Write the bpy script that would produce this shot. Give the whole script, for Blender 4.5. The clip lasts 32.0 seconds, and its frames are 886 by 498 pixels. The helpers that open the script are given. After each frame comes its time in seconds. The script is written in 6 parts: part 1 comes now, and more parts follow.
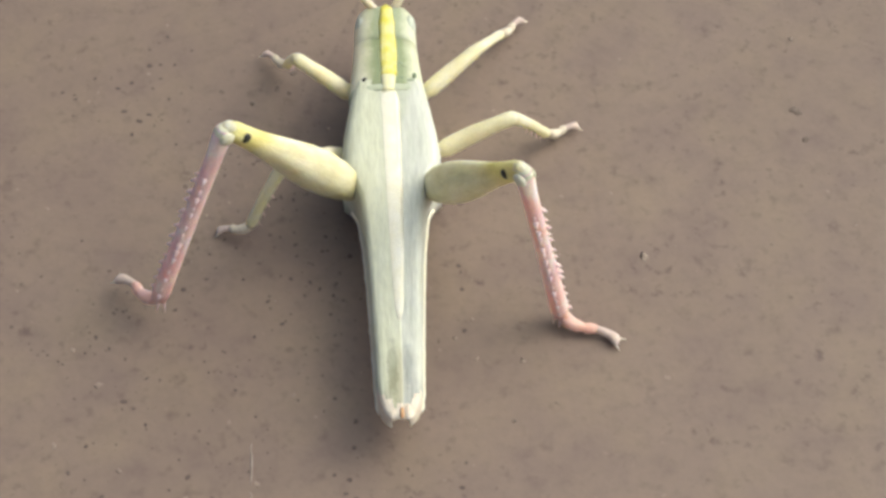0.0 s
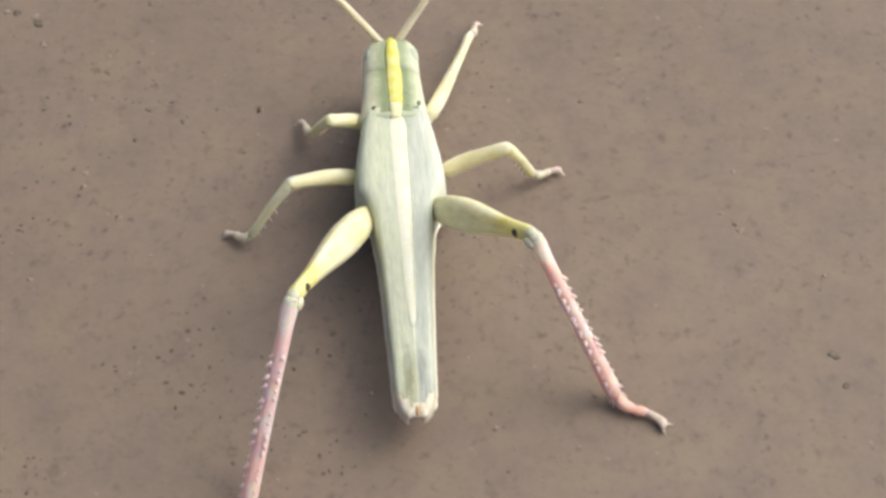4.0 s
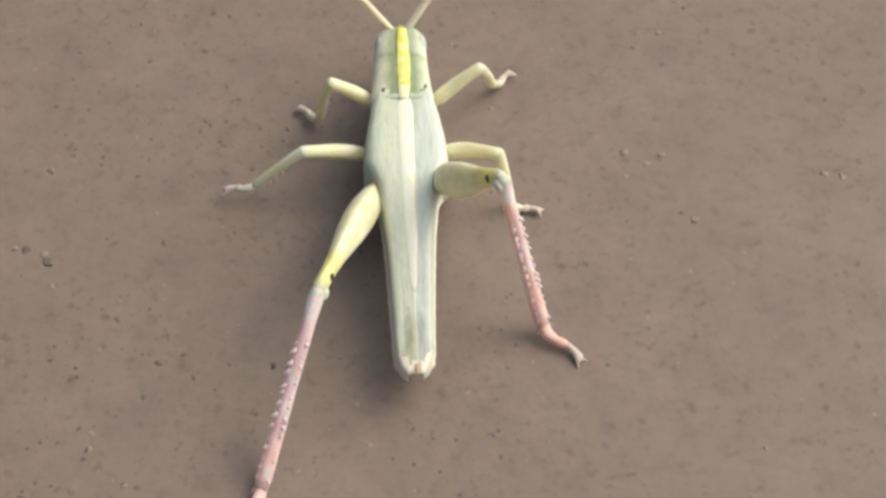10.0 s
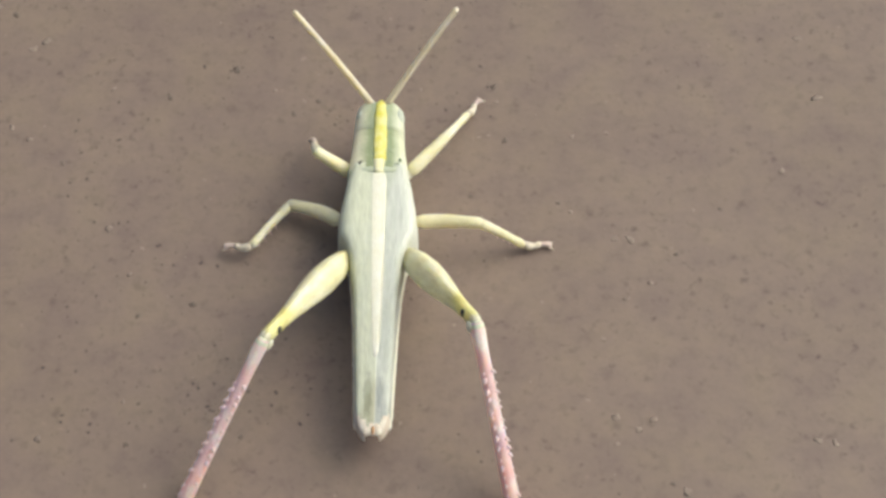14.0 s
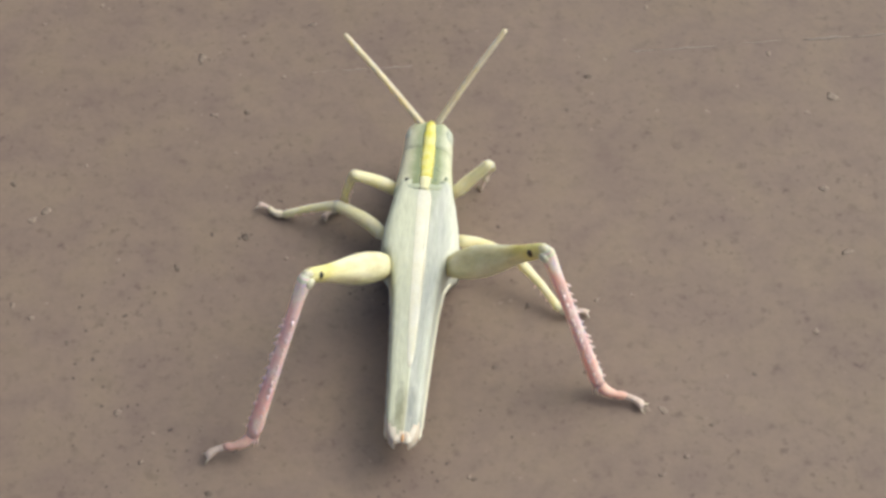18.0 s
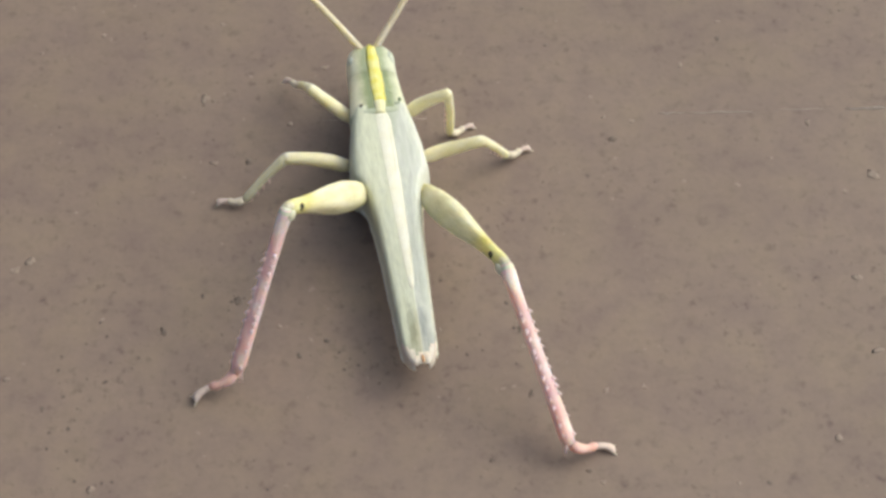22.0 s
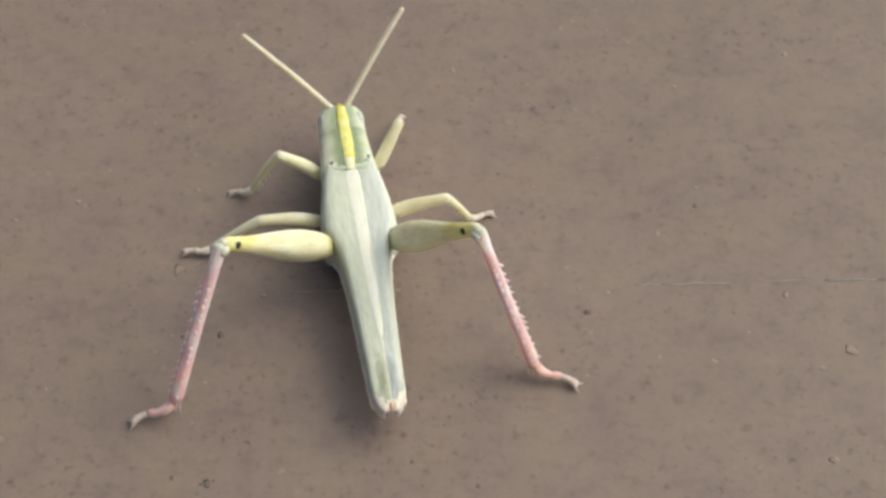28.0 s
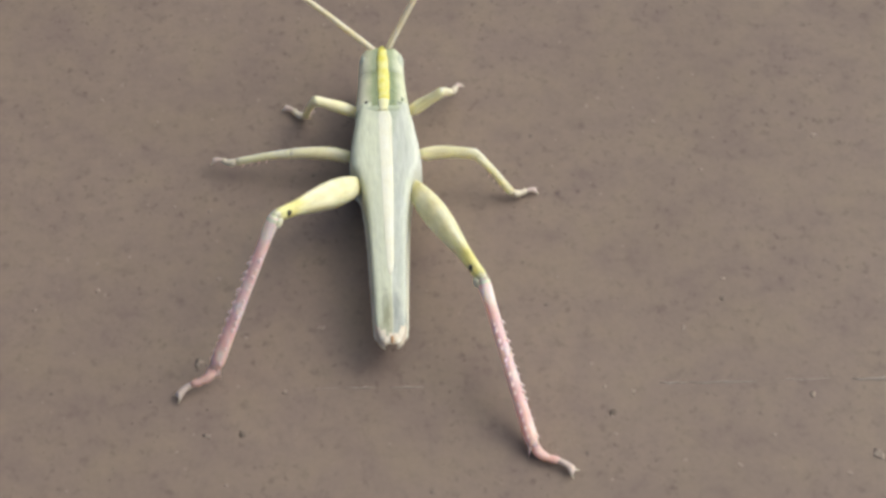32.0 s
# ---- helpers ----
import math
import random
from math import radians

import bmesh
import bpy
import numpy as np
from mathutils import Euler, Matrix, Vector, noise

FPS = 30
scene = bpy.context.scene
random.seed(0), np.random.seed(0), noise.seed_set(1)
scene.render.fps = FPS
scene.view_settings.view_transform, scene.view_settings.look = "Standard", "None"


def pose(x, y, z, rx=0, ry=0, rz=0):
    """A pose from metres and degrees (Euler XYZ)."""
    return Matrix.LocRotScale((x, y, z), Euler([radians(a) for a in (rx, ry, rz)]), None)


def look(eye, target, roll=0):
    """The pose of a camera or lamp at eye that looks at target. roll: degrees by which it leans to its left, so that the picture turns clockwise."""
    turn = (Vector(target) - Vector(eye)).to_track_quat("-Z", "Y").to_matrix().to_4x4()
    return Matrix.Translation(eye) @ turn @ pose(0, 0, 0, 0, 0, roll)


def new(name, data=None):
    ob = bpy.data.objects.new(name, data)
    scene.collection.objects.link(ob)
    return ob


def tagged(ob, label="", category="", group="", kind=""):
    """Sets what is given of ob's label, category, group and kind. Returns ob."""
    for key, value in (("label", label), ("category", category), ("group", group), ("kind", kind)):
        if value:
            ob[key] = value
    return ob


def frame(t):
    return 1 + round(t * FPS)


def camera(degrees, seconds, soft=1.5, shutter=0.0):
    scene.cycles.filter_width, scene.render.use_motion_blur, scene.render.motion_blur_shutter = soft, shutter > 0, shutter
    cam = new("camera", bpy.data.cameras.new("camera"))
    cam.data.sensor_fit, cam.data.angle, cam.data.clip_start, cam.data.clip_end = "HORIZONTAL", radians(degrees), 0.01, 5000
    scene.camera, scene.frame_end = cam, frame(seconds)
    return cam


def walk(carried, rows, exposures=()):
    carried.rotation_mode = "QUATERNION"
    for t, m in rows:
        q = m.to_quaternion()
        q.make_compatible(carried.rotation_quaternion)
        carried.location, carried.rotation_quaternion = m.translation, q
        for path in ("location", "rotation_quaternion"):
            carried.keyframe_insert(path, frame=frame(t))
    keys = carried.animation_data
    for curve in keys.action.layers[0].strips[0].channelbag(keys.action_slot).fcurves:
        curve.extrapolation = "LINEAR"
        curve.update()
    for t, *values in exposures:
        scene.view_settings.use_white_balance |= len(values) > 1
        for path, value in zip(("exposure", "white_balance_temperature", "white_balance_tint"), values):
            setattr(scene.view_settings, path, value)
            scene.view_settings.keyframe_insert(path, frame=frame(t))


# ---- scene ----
cam = camera(28, 32.0, soft=3.0, shutter=0.4)

PATH = [
    (0, look((0.01245, -0.15691, 0.17293), (0.01114, -0.04017, 0), 0.18)),
    (0.5, look((0.01056, -0.15605, 0.17583), (0.00874, -0.03631, 0), 0.19)),
    (1, look((0.00898, -0.15317, 0.17629), (0.00682, -0.03412, 0), 0.10)),
    (1.5, look((0.00834, -0.14395, 0.18493), (0.00607, -0.01146, 0), 0.15)),
    (2, look((0.00440, -0.14199, 0.19668), (0.00692, -0.00217, 0), -0.13)),
    (2.5, look((0.00291, -0.14478, 0.19486), (0.00651, -0.00996, 0), -0.30)),
    (4.5, look((0.00279, -0.12550, 0.19022), (0.00627, -0.00008, 0), -0.16)),
    (5, look((0.00412, -0.12541, 0.18692), (0.00831, -0.00005, 0), 0.03)),
    (5.5, look((0.00682, -0.12720, 0.19250), (0.01004, 0.00994, 0), 0.23)),
    (6, look((0.00060, -0.11794, 0.19641), (0.00456, 0.02374, 0), -0.10)),
    (6.5, look((0.00278, -0.11327, 0.19209), (0.00635, 0.02162, 0), -0.26)),
    (7, look((0.00221, -0.10262, 0.19532), (0.00517, 0.03273, 0), -0.18)),
    (7.5, look((0.00217, -0.10552, 0.18925), (0.00242, 0.01653, 0), -0.18)),
    (8, look((0.00185, -0.10061, 0.19307), (0.00377, 0.02401, 0), -0.14)),
    (8.5, look((-0.00307, -0.09994, 0.19641), (-0.00154, 0.03632, 0), 0.07)),
    (9, look((-0.00237, -0.10300, 0.19445), (-0.00176, 0.02559, 0), -0.14)),
    (9.5, look((0.00204, -0.10149, 0.19612), (0.00346, 0.02994, 0), 0.09)),
    (10, look((0.00318, -0.09675, 0.20215), (0.00418, 0.04068, 0), 0.16)),
    (10.5, look((0.00156, -0.09273, 0.20308), (0.00165, 0.04710, 0), 0.29)),
    (11, look((0.00719, -0.09610, 0.21070), (0.00966, 0.05272, 0), -0.22)),
    (11.5, look((0.00072, -0.08237, 0.21945), (0.00165, 0.08091, 0), -0.18)),
    (12, look((0.00158, -0.08634, 0.21531), (0.00217, 0.07011, 0), -0.25)),
    (12.5, look((-0.00210, -0.08061, 0.21736), (-0.00184, 0.07116, 0), 0.01)),
    (13, look((-0.00066, -0.07838, 0.22027), (0.00016, 0.07777, 0), 0.14)),
    (13.5, look((0.00130, -0.07698, 0.21735), (0.00257, 0.07244, 0), 0.17)),
    (14, look((0.00433, -0.06245, 0.22232), (0.00589, 0.08603, 0), 0.16)),
    (14.5, look((0.00386, -0.05928, 0.22270), (0.00546, 0.08772, 0), 0.07)),
    (15, look((-0.00000, -0.05473, 0.22556), (0.00144, 0.10274, 0), 0.03)),
    (15.5, look((-0.00113, -0.06098, 0.22602), (0.00212, 0.09537, 0), 0.03)),
    (17.5, look((0.00088, -0.05189, 0.22096), (0.00723, 0.10799, 0), -0.23)),
    (18, look((-0.00260, -0.04322, 0.22198), (0.00345, 0.11752, 0), -0.05)),
    (18.5, look((0.00361, -0.04222, 0.22227), (0.00918, 0.11385, 0), -0.13)),
    (19, look((0.00610, -0.04229, 0.22178), (0.01263, 0.11371, 0), -0.05)),
    (19.5, look((0.00926, -0.03476, 0.22424), (0.01509, 0.11461, 0), -0.26)),
    (20, look((0.00657, -0.03193, 0.22765), (0.01320, 0.12592, 0), -0.22)),
    (20.5, look((-0.00129, -0.02551, 0.22963), (0.00245, 0.12987, 0), -0.38)),
    (21, look((0.00116, -0.02325, 0.21350), (0.00041, 0.11796, 0), 0.53)),
    (21.5, look((0.00527, -0.01946, 0.21707), (0.00375, 0.12779, 0), 0.20)),
    (22, look((0.00402, -0.01696, 0.22020), (0.00277, 0.13075, 0), 0.62)),
    (22.5, look((0.00293, -0.01416, 0.22465), (0.00053, 0.14450, 0), 0.36)),
    (23, look((0.00094, -0.01470, 0.22250), (-0.00236, 0.13896, 0), 0.18)),
    (23.5, look((0.00136, -0.01669, 0.22267), (-0.00227, 0.13861, 0), -0.11)),
    (24, look((-0.00368, -0.01844, 0.22174), (-0.00799, 0.13778, 0), -0.27)),
    (24.5, look((-0.00352, -0.02185, 0.22077), (-0.00815, 0.13089, 0), -0.39)),
    (26.5, look((-0.00512, -0.00110, 0.22684), (-0.01048, 0.15601, 0), -0.21)),
    (27, look((-0.00086, 0.00318, 0.22827), (-0.00556, 0.15373, 0), 0.15)),
    (27.5, look((0.00617, 0.00353, 0.23257), (0.00156, 0.17004, 0), -0.27)),
    (28, look((0.00989, 0.00138, 0.22972), (0.00613, 0.16329, 0), 0.05)),
    (28.5, look((0.01092, 0.00294, 0.23462), (0.00747, 0.18081, 0), 0.24)),
    (29, look((0.00781, -0.00060, 0.23237), (0.00211, 0.16983, 0), -0.03)),
    (29.5, look((0.00881, 0.00386, 0.23639), (0.00444, 0.17547, 0), 0.17)),
    (30, look((0.00041, 0.00999, 0.23838), (-0.00617, 0.17726, 0), 0.28)),
    (30.5, look((-0.00082, 0.01217, 0.24067), (-0.00756, 0.18284, 0), 0.15)),
    (31, look((0.00211, 0.01409, 0.24098), (-0.00432, 0.18258, 0), 0.13)),
    (31.5, look((0.00775, 0.01477, 0.24125), (0.00302, 0.17676, 0), -0.03)),
    (32, look((0.00677, 0.02438, 0.24127), (0.00190, 0.18076, 0), -0.04)),
]

# ---------------------------------------------------------------- light
world = bpy.data.worlds.new("sky")
scene.world = world
world.use_nodes = True
wt = world.node_tree
sky = wt.nodes.new("ShaderNodeTexSky")
sky.sky_type = "NISHITA"
sky.sun_disc = False
sky.air_density, sky.dust_density, sky.ozone_density = 0.8, 10.0, 0.0
SUN_EL, SUN_AZ = radians(47), radians(70)      # azimuth clockwise from +y
sky.sun_elevation, sky.sun_rotation = SUN_EL, SUN_AZ
bg = wt.nodes["Background"]
bg.inputs["Strength"].default_value = 0.12
wt.links.new(sky.outputs["Color"], bg.inputs["Color"])

sun_data = bpy.data.lights.new("sun", "SUN")
sun_data.energy = 1.35
sun_data.angle = radians(85)
sun_data.color = (1.0, 0.93, 0.82)
sun = new("sun", sun_data)
sun_dir = Vector((math.sin(SUN_AZ) * math.cos(SUN_EL), math.cos(SUN_AZ) * math.cos(SUN_EL), math.sin(SUN_EL)))
sun.matrix_basis = look(sun_dir * 3, (0, 0, 0))
walk(cam, PATH, [(0.0, 0.13, 5960, 2), (9.0, 0.07, 5940, 2), (15.0, 0.01, 5910, 2), (20.0, -0.01, 5890, 2), (27.0, -0.05, 5810, 2), (32.0, -0.10, 5780, 2)])

# ---------------------------------------------------------------- materials
def material(name, rough=0.6, spec=0.4):
    m = bpy.data.materials.new(name)
    m.use_nodes = True
    t = m.node_tree
    b = t.nodes["Principled BSDF"]
    b.inputs["Roughness"].default_value = rough
    b.inputs["Specular IOR Level"].default_value = spec
    return m, t, b


def tex_coord(t, scale=(1, 1, 1), world_space=False):
    """Object (or world) coordinates in millimetres."""
    if world_space:
        src = t.nodes.new("ShaderNodeNewGeometry").outputs["Position"]
    else:
        src = t.nodes.new("ShaderNodeTexCoord").outputs["Object"]
    mp = t.nodes.new("ShaderNodeMapping")
    mp.inputs["Scale"].default_value = [1000 * s for s in scale]
    t.links.new(src, mp.inputs["Vector"])
    return mp.outputs["Vector"]


def noise_tex(t, vec, scale, detail=4, rough=0.55):
    n = t.nodes.new("ShaderNodeTexNoise")
    n.inputs["Scale"].default_value, n.inputs["Detail"].default_value = scale, detail
    n.inputs["Roughness"].default_value = rough
    t.links.new(vec, n.inputs["Vector"])
    return n.outputs["Fac"]


def ramp(t, fac, stops):
    r = t.nodes.new("ShaderNodeValToRGB")
    e = r.color_ramp.elements
    while len(e) < len(stops):
        e.new(0.5)
    for el, (p, c) in zip(e, stops):
        el.position, el.color = p, (*c, 1)
    t.links.new(fac, r.inputs["Fac"])
    return r.outputs["Color"]


def mix(t, a, b, fac, mode="MIX"):
    n = t.nodes.new("ShaderNodeMix")
    n.data_type, n.blend_type = "RGBA", mode
    for sock, v in ((n.inputs[0], fac), (n.inputs[6], a), (n.inputs[7], b)):
        if isinstance(v, bpy.types.NodeSocket):
            t.links.new(v, sock)
        elif isinstance(v, tuple):
            sock.default_value = (*v, 1)
        else:
            sock.default_value = v
    return n.outputs[2]


def bump(t, b, height, strength, dist):
    n = t.nodes.new("ShaderNodeBump")
    n.inputs["Strength"].default_value, n.inputs["Distance"].default_value = strength, dist
    t.links.new(height, n.inputs["Height"])
    t.links.new(n.outputs["Normal"], b.inputs["Normal"])


def ground_material():
    """Worn brown paint over a slightly rough slab: mottled, with fine grit."""
    m, t, b = material("brown_painted_slab", 0.55, 0.28)
    v = tex_coord(t, world_space=True)
    broad = ramp(t, noise_tex(t, v, 0.035, 3, 0.5), [(0.3, (0.209, 0.158, 0.125)), (0.7, (0.228, 0.173, 0.138))])
    blotch = ramp(t, noise_tex(t, v, 0.35, 5, 0.65), [(0.30, (0.89, 0.88, 0.89)), (0.48, (1, 1, 1)), (0.70, (1.05, 1.05, 1.04))])
    grain = ramp(t, noise_tex(t, v, 1.1, 4, 0.6), [(0.25, (0.95, 0.94, 0.95)), (0.5, (1, 1, 1)), (0.75, (1.03, 1.03, 1.03))])
    c = mix(t, mix(t, broad, blotch, 1.0, "MULTIPLY"), grain, 1.0, "MULTIPLY")
    spots = ramp(t, noise_tex(t, v, 0.42, 2, 0.55), [(0.24, (0.78, 0.77, 0.77)), (0.40, (1, 1, 1))])
    dents = ramp(t, noise_tex(t, v, 0.62, 3, 0.6), [(0.30, (0.68, 0.66, 0.67)), (0.42, (1, 1, 1))])
    dents = mix(t, (1.0, 1.0, 1.0), dents, ramp(t, noise_tex(t, v, 0.06, 2, 0.5), [(0.42, (0.1, 0.1, 0.1)), (0.60, (1, 1, 1))]))
    mottle = ramp(t, noise_tex(t, v, 0.11, 3, 0.55), [(0.32, (0.91, 0.90, 0.94)), (0.5, (1, 1, 1)), (0.68, (1.05, 1.06, 1.01))])
    c = mix(t, c, mottle, 1.0, "MULTIPLY")
    worn = ramp(t, noise_tex(t, v, 0.8, 2, 0.5), [(0.70, (1, 1, 1)), (0.78, (1.14, 1.14, 1.14))])
    c = mix(t, mix(t, mix(t, c, spots, 1.0, "MULTIPLY"), dents, 1.0, "MULTIPLY"), worn, 1.0, "MULTIPLY")
    t.links.new(c, b.inputs["Base Color"])
    h = mix(t, noise_tex(t, v, 1.0, 3, 0.5), noise_tex(t, v, 0.28, 3, 0.5), 0.8)
    bump(t, b, h, 0.16, 0.0008)
    return m


def skin(name, stops, scale=0.9, rough=0.5, sss=0.25, stretch=(1, 1, 1), relief=0.00012, spec=0.35, fine=5.0):
    """Soft insect cuticle: colour varying at two scales, fine relief, a little light let through."""
    m, t, b = material(name, rough, spec)
    v = tex_coord(t, stretch)
    c = ramp(t, noise_tex(t, v, scale, 3), stops)
    g = ramp(t, noise_tex(t, v, fine, 3, 0.6), [(0.3, (0.90, 0.90, 0.89)), (0.65, (1.05, 1.05, 1.05))])
    t.links.new(mix(t, c, g, 1.0, "MULTIPLY"), b.inputs["Base Color"])
    b.inputs["Subsurface Weight"].default_value = sss
    b.inputs["Subsurface Radius"].default_value = (0.0024, 0.0022, 0.0014)
    b.inputs["Subsurface Scale"].default_value = 1.0
    bump(t, b, noise_tex(t, v, fine, 3, 0.6), 0.5, relief)
    return m


def tinting(m, axis, span, tint, uneven, low=False):
    """Another tint multiplied into a cuticle, past (or before) a span along an axis in mm, with an uneven edge."""
    t = m.node_tree
    b = t.nodes["Principled BSDF"]
    before = b.inputs["Base Color"].links[0].from_socket
    v = tex_coord(t)
    dot = t.nodes.new("ShaderNodeVectorMath")
    dot.operation = "DOT_PRODUCT"
    dot.inputs[1].default_value = axis
    t.links.new(v, dot.inputs[0])
    ad = t.nodes.new("ShaderNodeMath")
    ad.operation = "MULTIPLY_ADD"
    t.links.new(noise_tex(t, v, 0.55, 3), ad.inputs[0])
    ad.inputs[1].default_value = uneven * 5
    t.links.new(dot.outputs["Value"], ad.inputs[2])
    mr = t.nodes.new("ShaderNodeMapRange")
    mr.interpolation_type = "SMOOTHSTEP"
    mr.inputs["From Min"].default_value, mr.inputs["From Max"].default_value = span[0] + uneven * 2.5, span[1] + uneven * 2.5
    if low:
        mr.inputs["To Min"].default_value, mr.inputs["To Max"].default_value = 1, 0
    t.links.new(ad.outputs[0], mr.inputs["Value"])
    t.links.new(mix(t, before, mix(t, before, tint, 1.0, "MULTIPLY"), mr.outputs["Result"]), b.inputs["Base Color"])


def patch(m, centre, radii, tint, uneven=0.35):
    """A soft blotch of other pigment on a cuticle about a place, in mm along x and y, with a ragged edge."""
    t = m.node_tree
    b = t.nodes["Principled BSDF"]
    before = b.inputs["Base Color"].links[0].from_socket
    v = tex_coord(t)
    mp = t.nodes.new("ShaderNodeMapping")
    mp.vector_type = "TEXTURE"
    mp.inputs["Location"].default_value = (*centre, 0)
    mp.inputs["Scale"].default_value = (*radii, 1000)
    t.links.new(v, mp.inputs["Vector"])
    ln = t.nodes.new("ShaderNodeVectorMath")
    ln.operation = "LENGTH"
    t.links.new(mp.outputs["Vector"], ln.inputs[0])
    ad = t.nodes.new("ShaderNodeMath")
    ad.operation = "MULTIPLY_ADD"
    t.links.new(noise_tex(t, v, 1.1, 4), ad.inputs[0])
    ad.inputs[1].default_value = uneven * 4
    t.links.new(ln.outputs["Value"], ad.inputs[2])
    mr = t.nodes.new("ShaderNodeMapRange")
    mr.interpolation_type = "SMOOTHSTEP"
    mr.inputs["From Min"].default_value, mr.inputs["From Max"].default_value = 0.45 + uneven * 2, 1.15 + uneven * 2
    mr.inputs["To Min"].default_value, mr.inputs["To Max"].default_value = 1, 0
    t.links.new(ad.outputs[0], mr.inputs["Value"])
    t.links.new(mix(t, before, mix(t, before, tint, 1.0, "MULTIPLY"), mr.outputs["Result"]), b.inputs["Base Color"])


def banded(name, inner, outer, x0, x1):
    """Cuticle whose pigment goes from dark green beside the midline to pale at the flanks."""
    m, t, b = material(name, 0.5, 0.35)
    v = tex_coord(t)
    sep = t.nodes.new("ShaderNodeSeparateXYZ")
    t.links.new(v, sep.inputs[0])
    ab = t.nodes.new("ShaderNodeMath")
    ab.operation = "ABSOLUTE"
    t.links.new(sep.outputs["X"], ab.inputs[0])
    n = noise_tex(t, v, 0.8, 3)
    ad = t.nodes.new("ShaderNodeMath")
    ad.operation = "MULTIPLY_ADD"
    t.links.new(n, ad.inputs[0])
    ad.inputs[1].default_value = 1.6
    t.links.new(ab.outputs[0], ad.inputs[2])
    mr = t.nodes.new("ShaderNodeMapRange")
    mr.inputs["From Min"].default_value, mr.inputs["From Max"].default_value = x0 + 0.8, x1 + 0.8
    t.links.new(ad.outputs[0], mr.inputs["Value"])
    c = mix(t, inner, outer, mr.outputs["Result"])
    g = ramp(t, noise_tex(t, v, 5.0, 3, 0.6), [(0.3, (0.90, 0.90, 0.89)), (0.65, (1.05, 1.05, 1.05))])
    t.links.new(mix(t, c, g, 1.0, "MULTIPLY"), b.inputs["Base Color"])
    b.inputs["Subsurface Weight"].default_value = 0.22
    b.inputs["Subsurface Radius"].default_value = (0.0024, 0.0022, 0.0014)
    b.inputs["Subsurface Scale"].default_value = 1.0
    bump(t, b, noise_tex(t, v, 3.5, 3, 0.6), 0.5, 0.00012)
    return m


M_GROUND = ground_material()
M_HEAD = banded("grey_green_head", (0.36, 0.41, 0.26), (0.69, 0.71, 0.55), 1.5, 3.0)
# left flank tinted paler and yellower than the right
tinting(M_HEAD, (-1, 0, 0), (0.7, 2.0), (1.14, 1.08, 1.04), 0.1)
M_PRON = banded("sage_green_shield", (0.29, 0.345, 0.19), (0.67, 0.69, 0.51), 1.6, 3.4)
# shield too is paler left of the stripe
tinting(M_PRON, (-1, 0, 0), (0.7, 2.2), (1.22, 1.14, 1.14), 0.1)
M_YELLOW = skin("lemon_yellow_stripe", [(0.35, (0.83, 0.74, 0.10)), (0.65, (0.90, 0.84, 0.34))], 0.6, relief=0.00006)
M_CREAM = skin("cream_stripe", [(0.35, (0.92, 0.885, 0.66)), (0.7, (0.95, 0.93, 0.77))], 0.5, relief=0.00006)
M_WING_L = skin("pale_green_wing", [(0.3, (0.64, 0.66, 0.47)), (0.55, (0.69, 0.71, 0.52)), (0.8, (0.745, 0.76, 0.575))], 0.9, stretch=(1.6, 0.22, 1.6), relief=0.00012, fine=2.2, sss=0.25)
M_WING_R = skin("bluish_white_wing", [(0.3, (0.63, 0.66, 0.53)), (0.55, (0.69, 0.71, 0.59)), (0.8, (0.74, 0.755, 0.64))], 0.9, stretch=(1.6, 0.22, 1.6), relief=0.00012, fine=2.2, sss=0.25)
M_RIM = skin("pale_shield_rim", [(0.3, (0.49, 0.54, 0.37)), (0.7, (0.60, 0.64, 0.47))], 0.8)
M_STRAW = skin("straw_stripe", [(0.35, (0.86, 0.81, 0.38)), (0.7, (0.92, 0.88, 0.60))], 0.5, relief=0.00006)
M_NOTCH = skin("rusty_notch", [(0.3, (0.42, 0.22, 0.10)), (0.7, (0.60, 0.36, 0.18))], 1.2, sss=0.1)
M_TIP = skin("pinkish_wing_tip", [(0.3, (0.82, 0.68, 0.52)), (0.7, (0.88, 0.82, 0.66))], 0.9)
M_BELLY = skin("olive_belly", [(0.3, (0.40, 0.42, 0.22)), (0.7, (0.55, 0.56, 0.35))], 0.8)
M_FEMUR = skin("yellow_green_femur", [(0.30, (0.64, 0.60, 0.34)), (0.48, (0.76, 0.72, 0.46)), (0.68, (0.87, 0.84, 0.61))], 0.7, stretch=(0.9, 0.28, 0.9), sss=0.8)
# thigh darkened towards its root end
tinting(M_FEMUR, (0, 1, 0.7), (4.2, 6.4), (0.82, 0.78, 0.60), 0.6, low=True)
tinting(M_FEMUR, (0, 1, 0.6), (18.5, 23.0), (0.98, 0.95, 0.62), 0.8)
tinting(M_WING_R, (-1, 0.2, 0), (-3.1, -2.3), (0.90, 0.92, 0.86), 0.12)
tinting(M_WING_R, (1, 0, 0), (3.9, 5.2), (1.12, 1.11, 1.13), 0.10)
tinting(M_WING_R, (-1.4, -1, 0), (32.0, 38.0), (0.74, 0.74, 0.76), 1.2)
patch(M_WING_L, (-0.75, -37.3), (0.75, 3.4), (0.66, 0.66, 0.64))
patch(M_WING_L, (-2.2, -5.0), (1.8, 7.0), (1.05, 1.05, 1.03), 0.5)
patch(M_WING_L, (-1.6, -22.0), (0.8, 9.0), (0.93, 0.94, 0.96), 0.6)
patch(M_WING_R, (0.9, -37.0), (0.6, 3.0), (0.80, 0.81, 0.84), 0.5)
patch(M_WING_R, (2.3, -17.5), (0.9, 4.0), (0.92, 0.93, 0.94), 0.6)
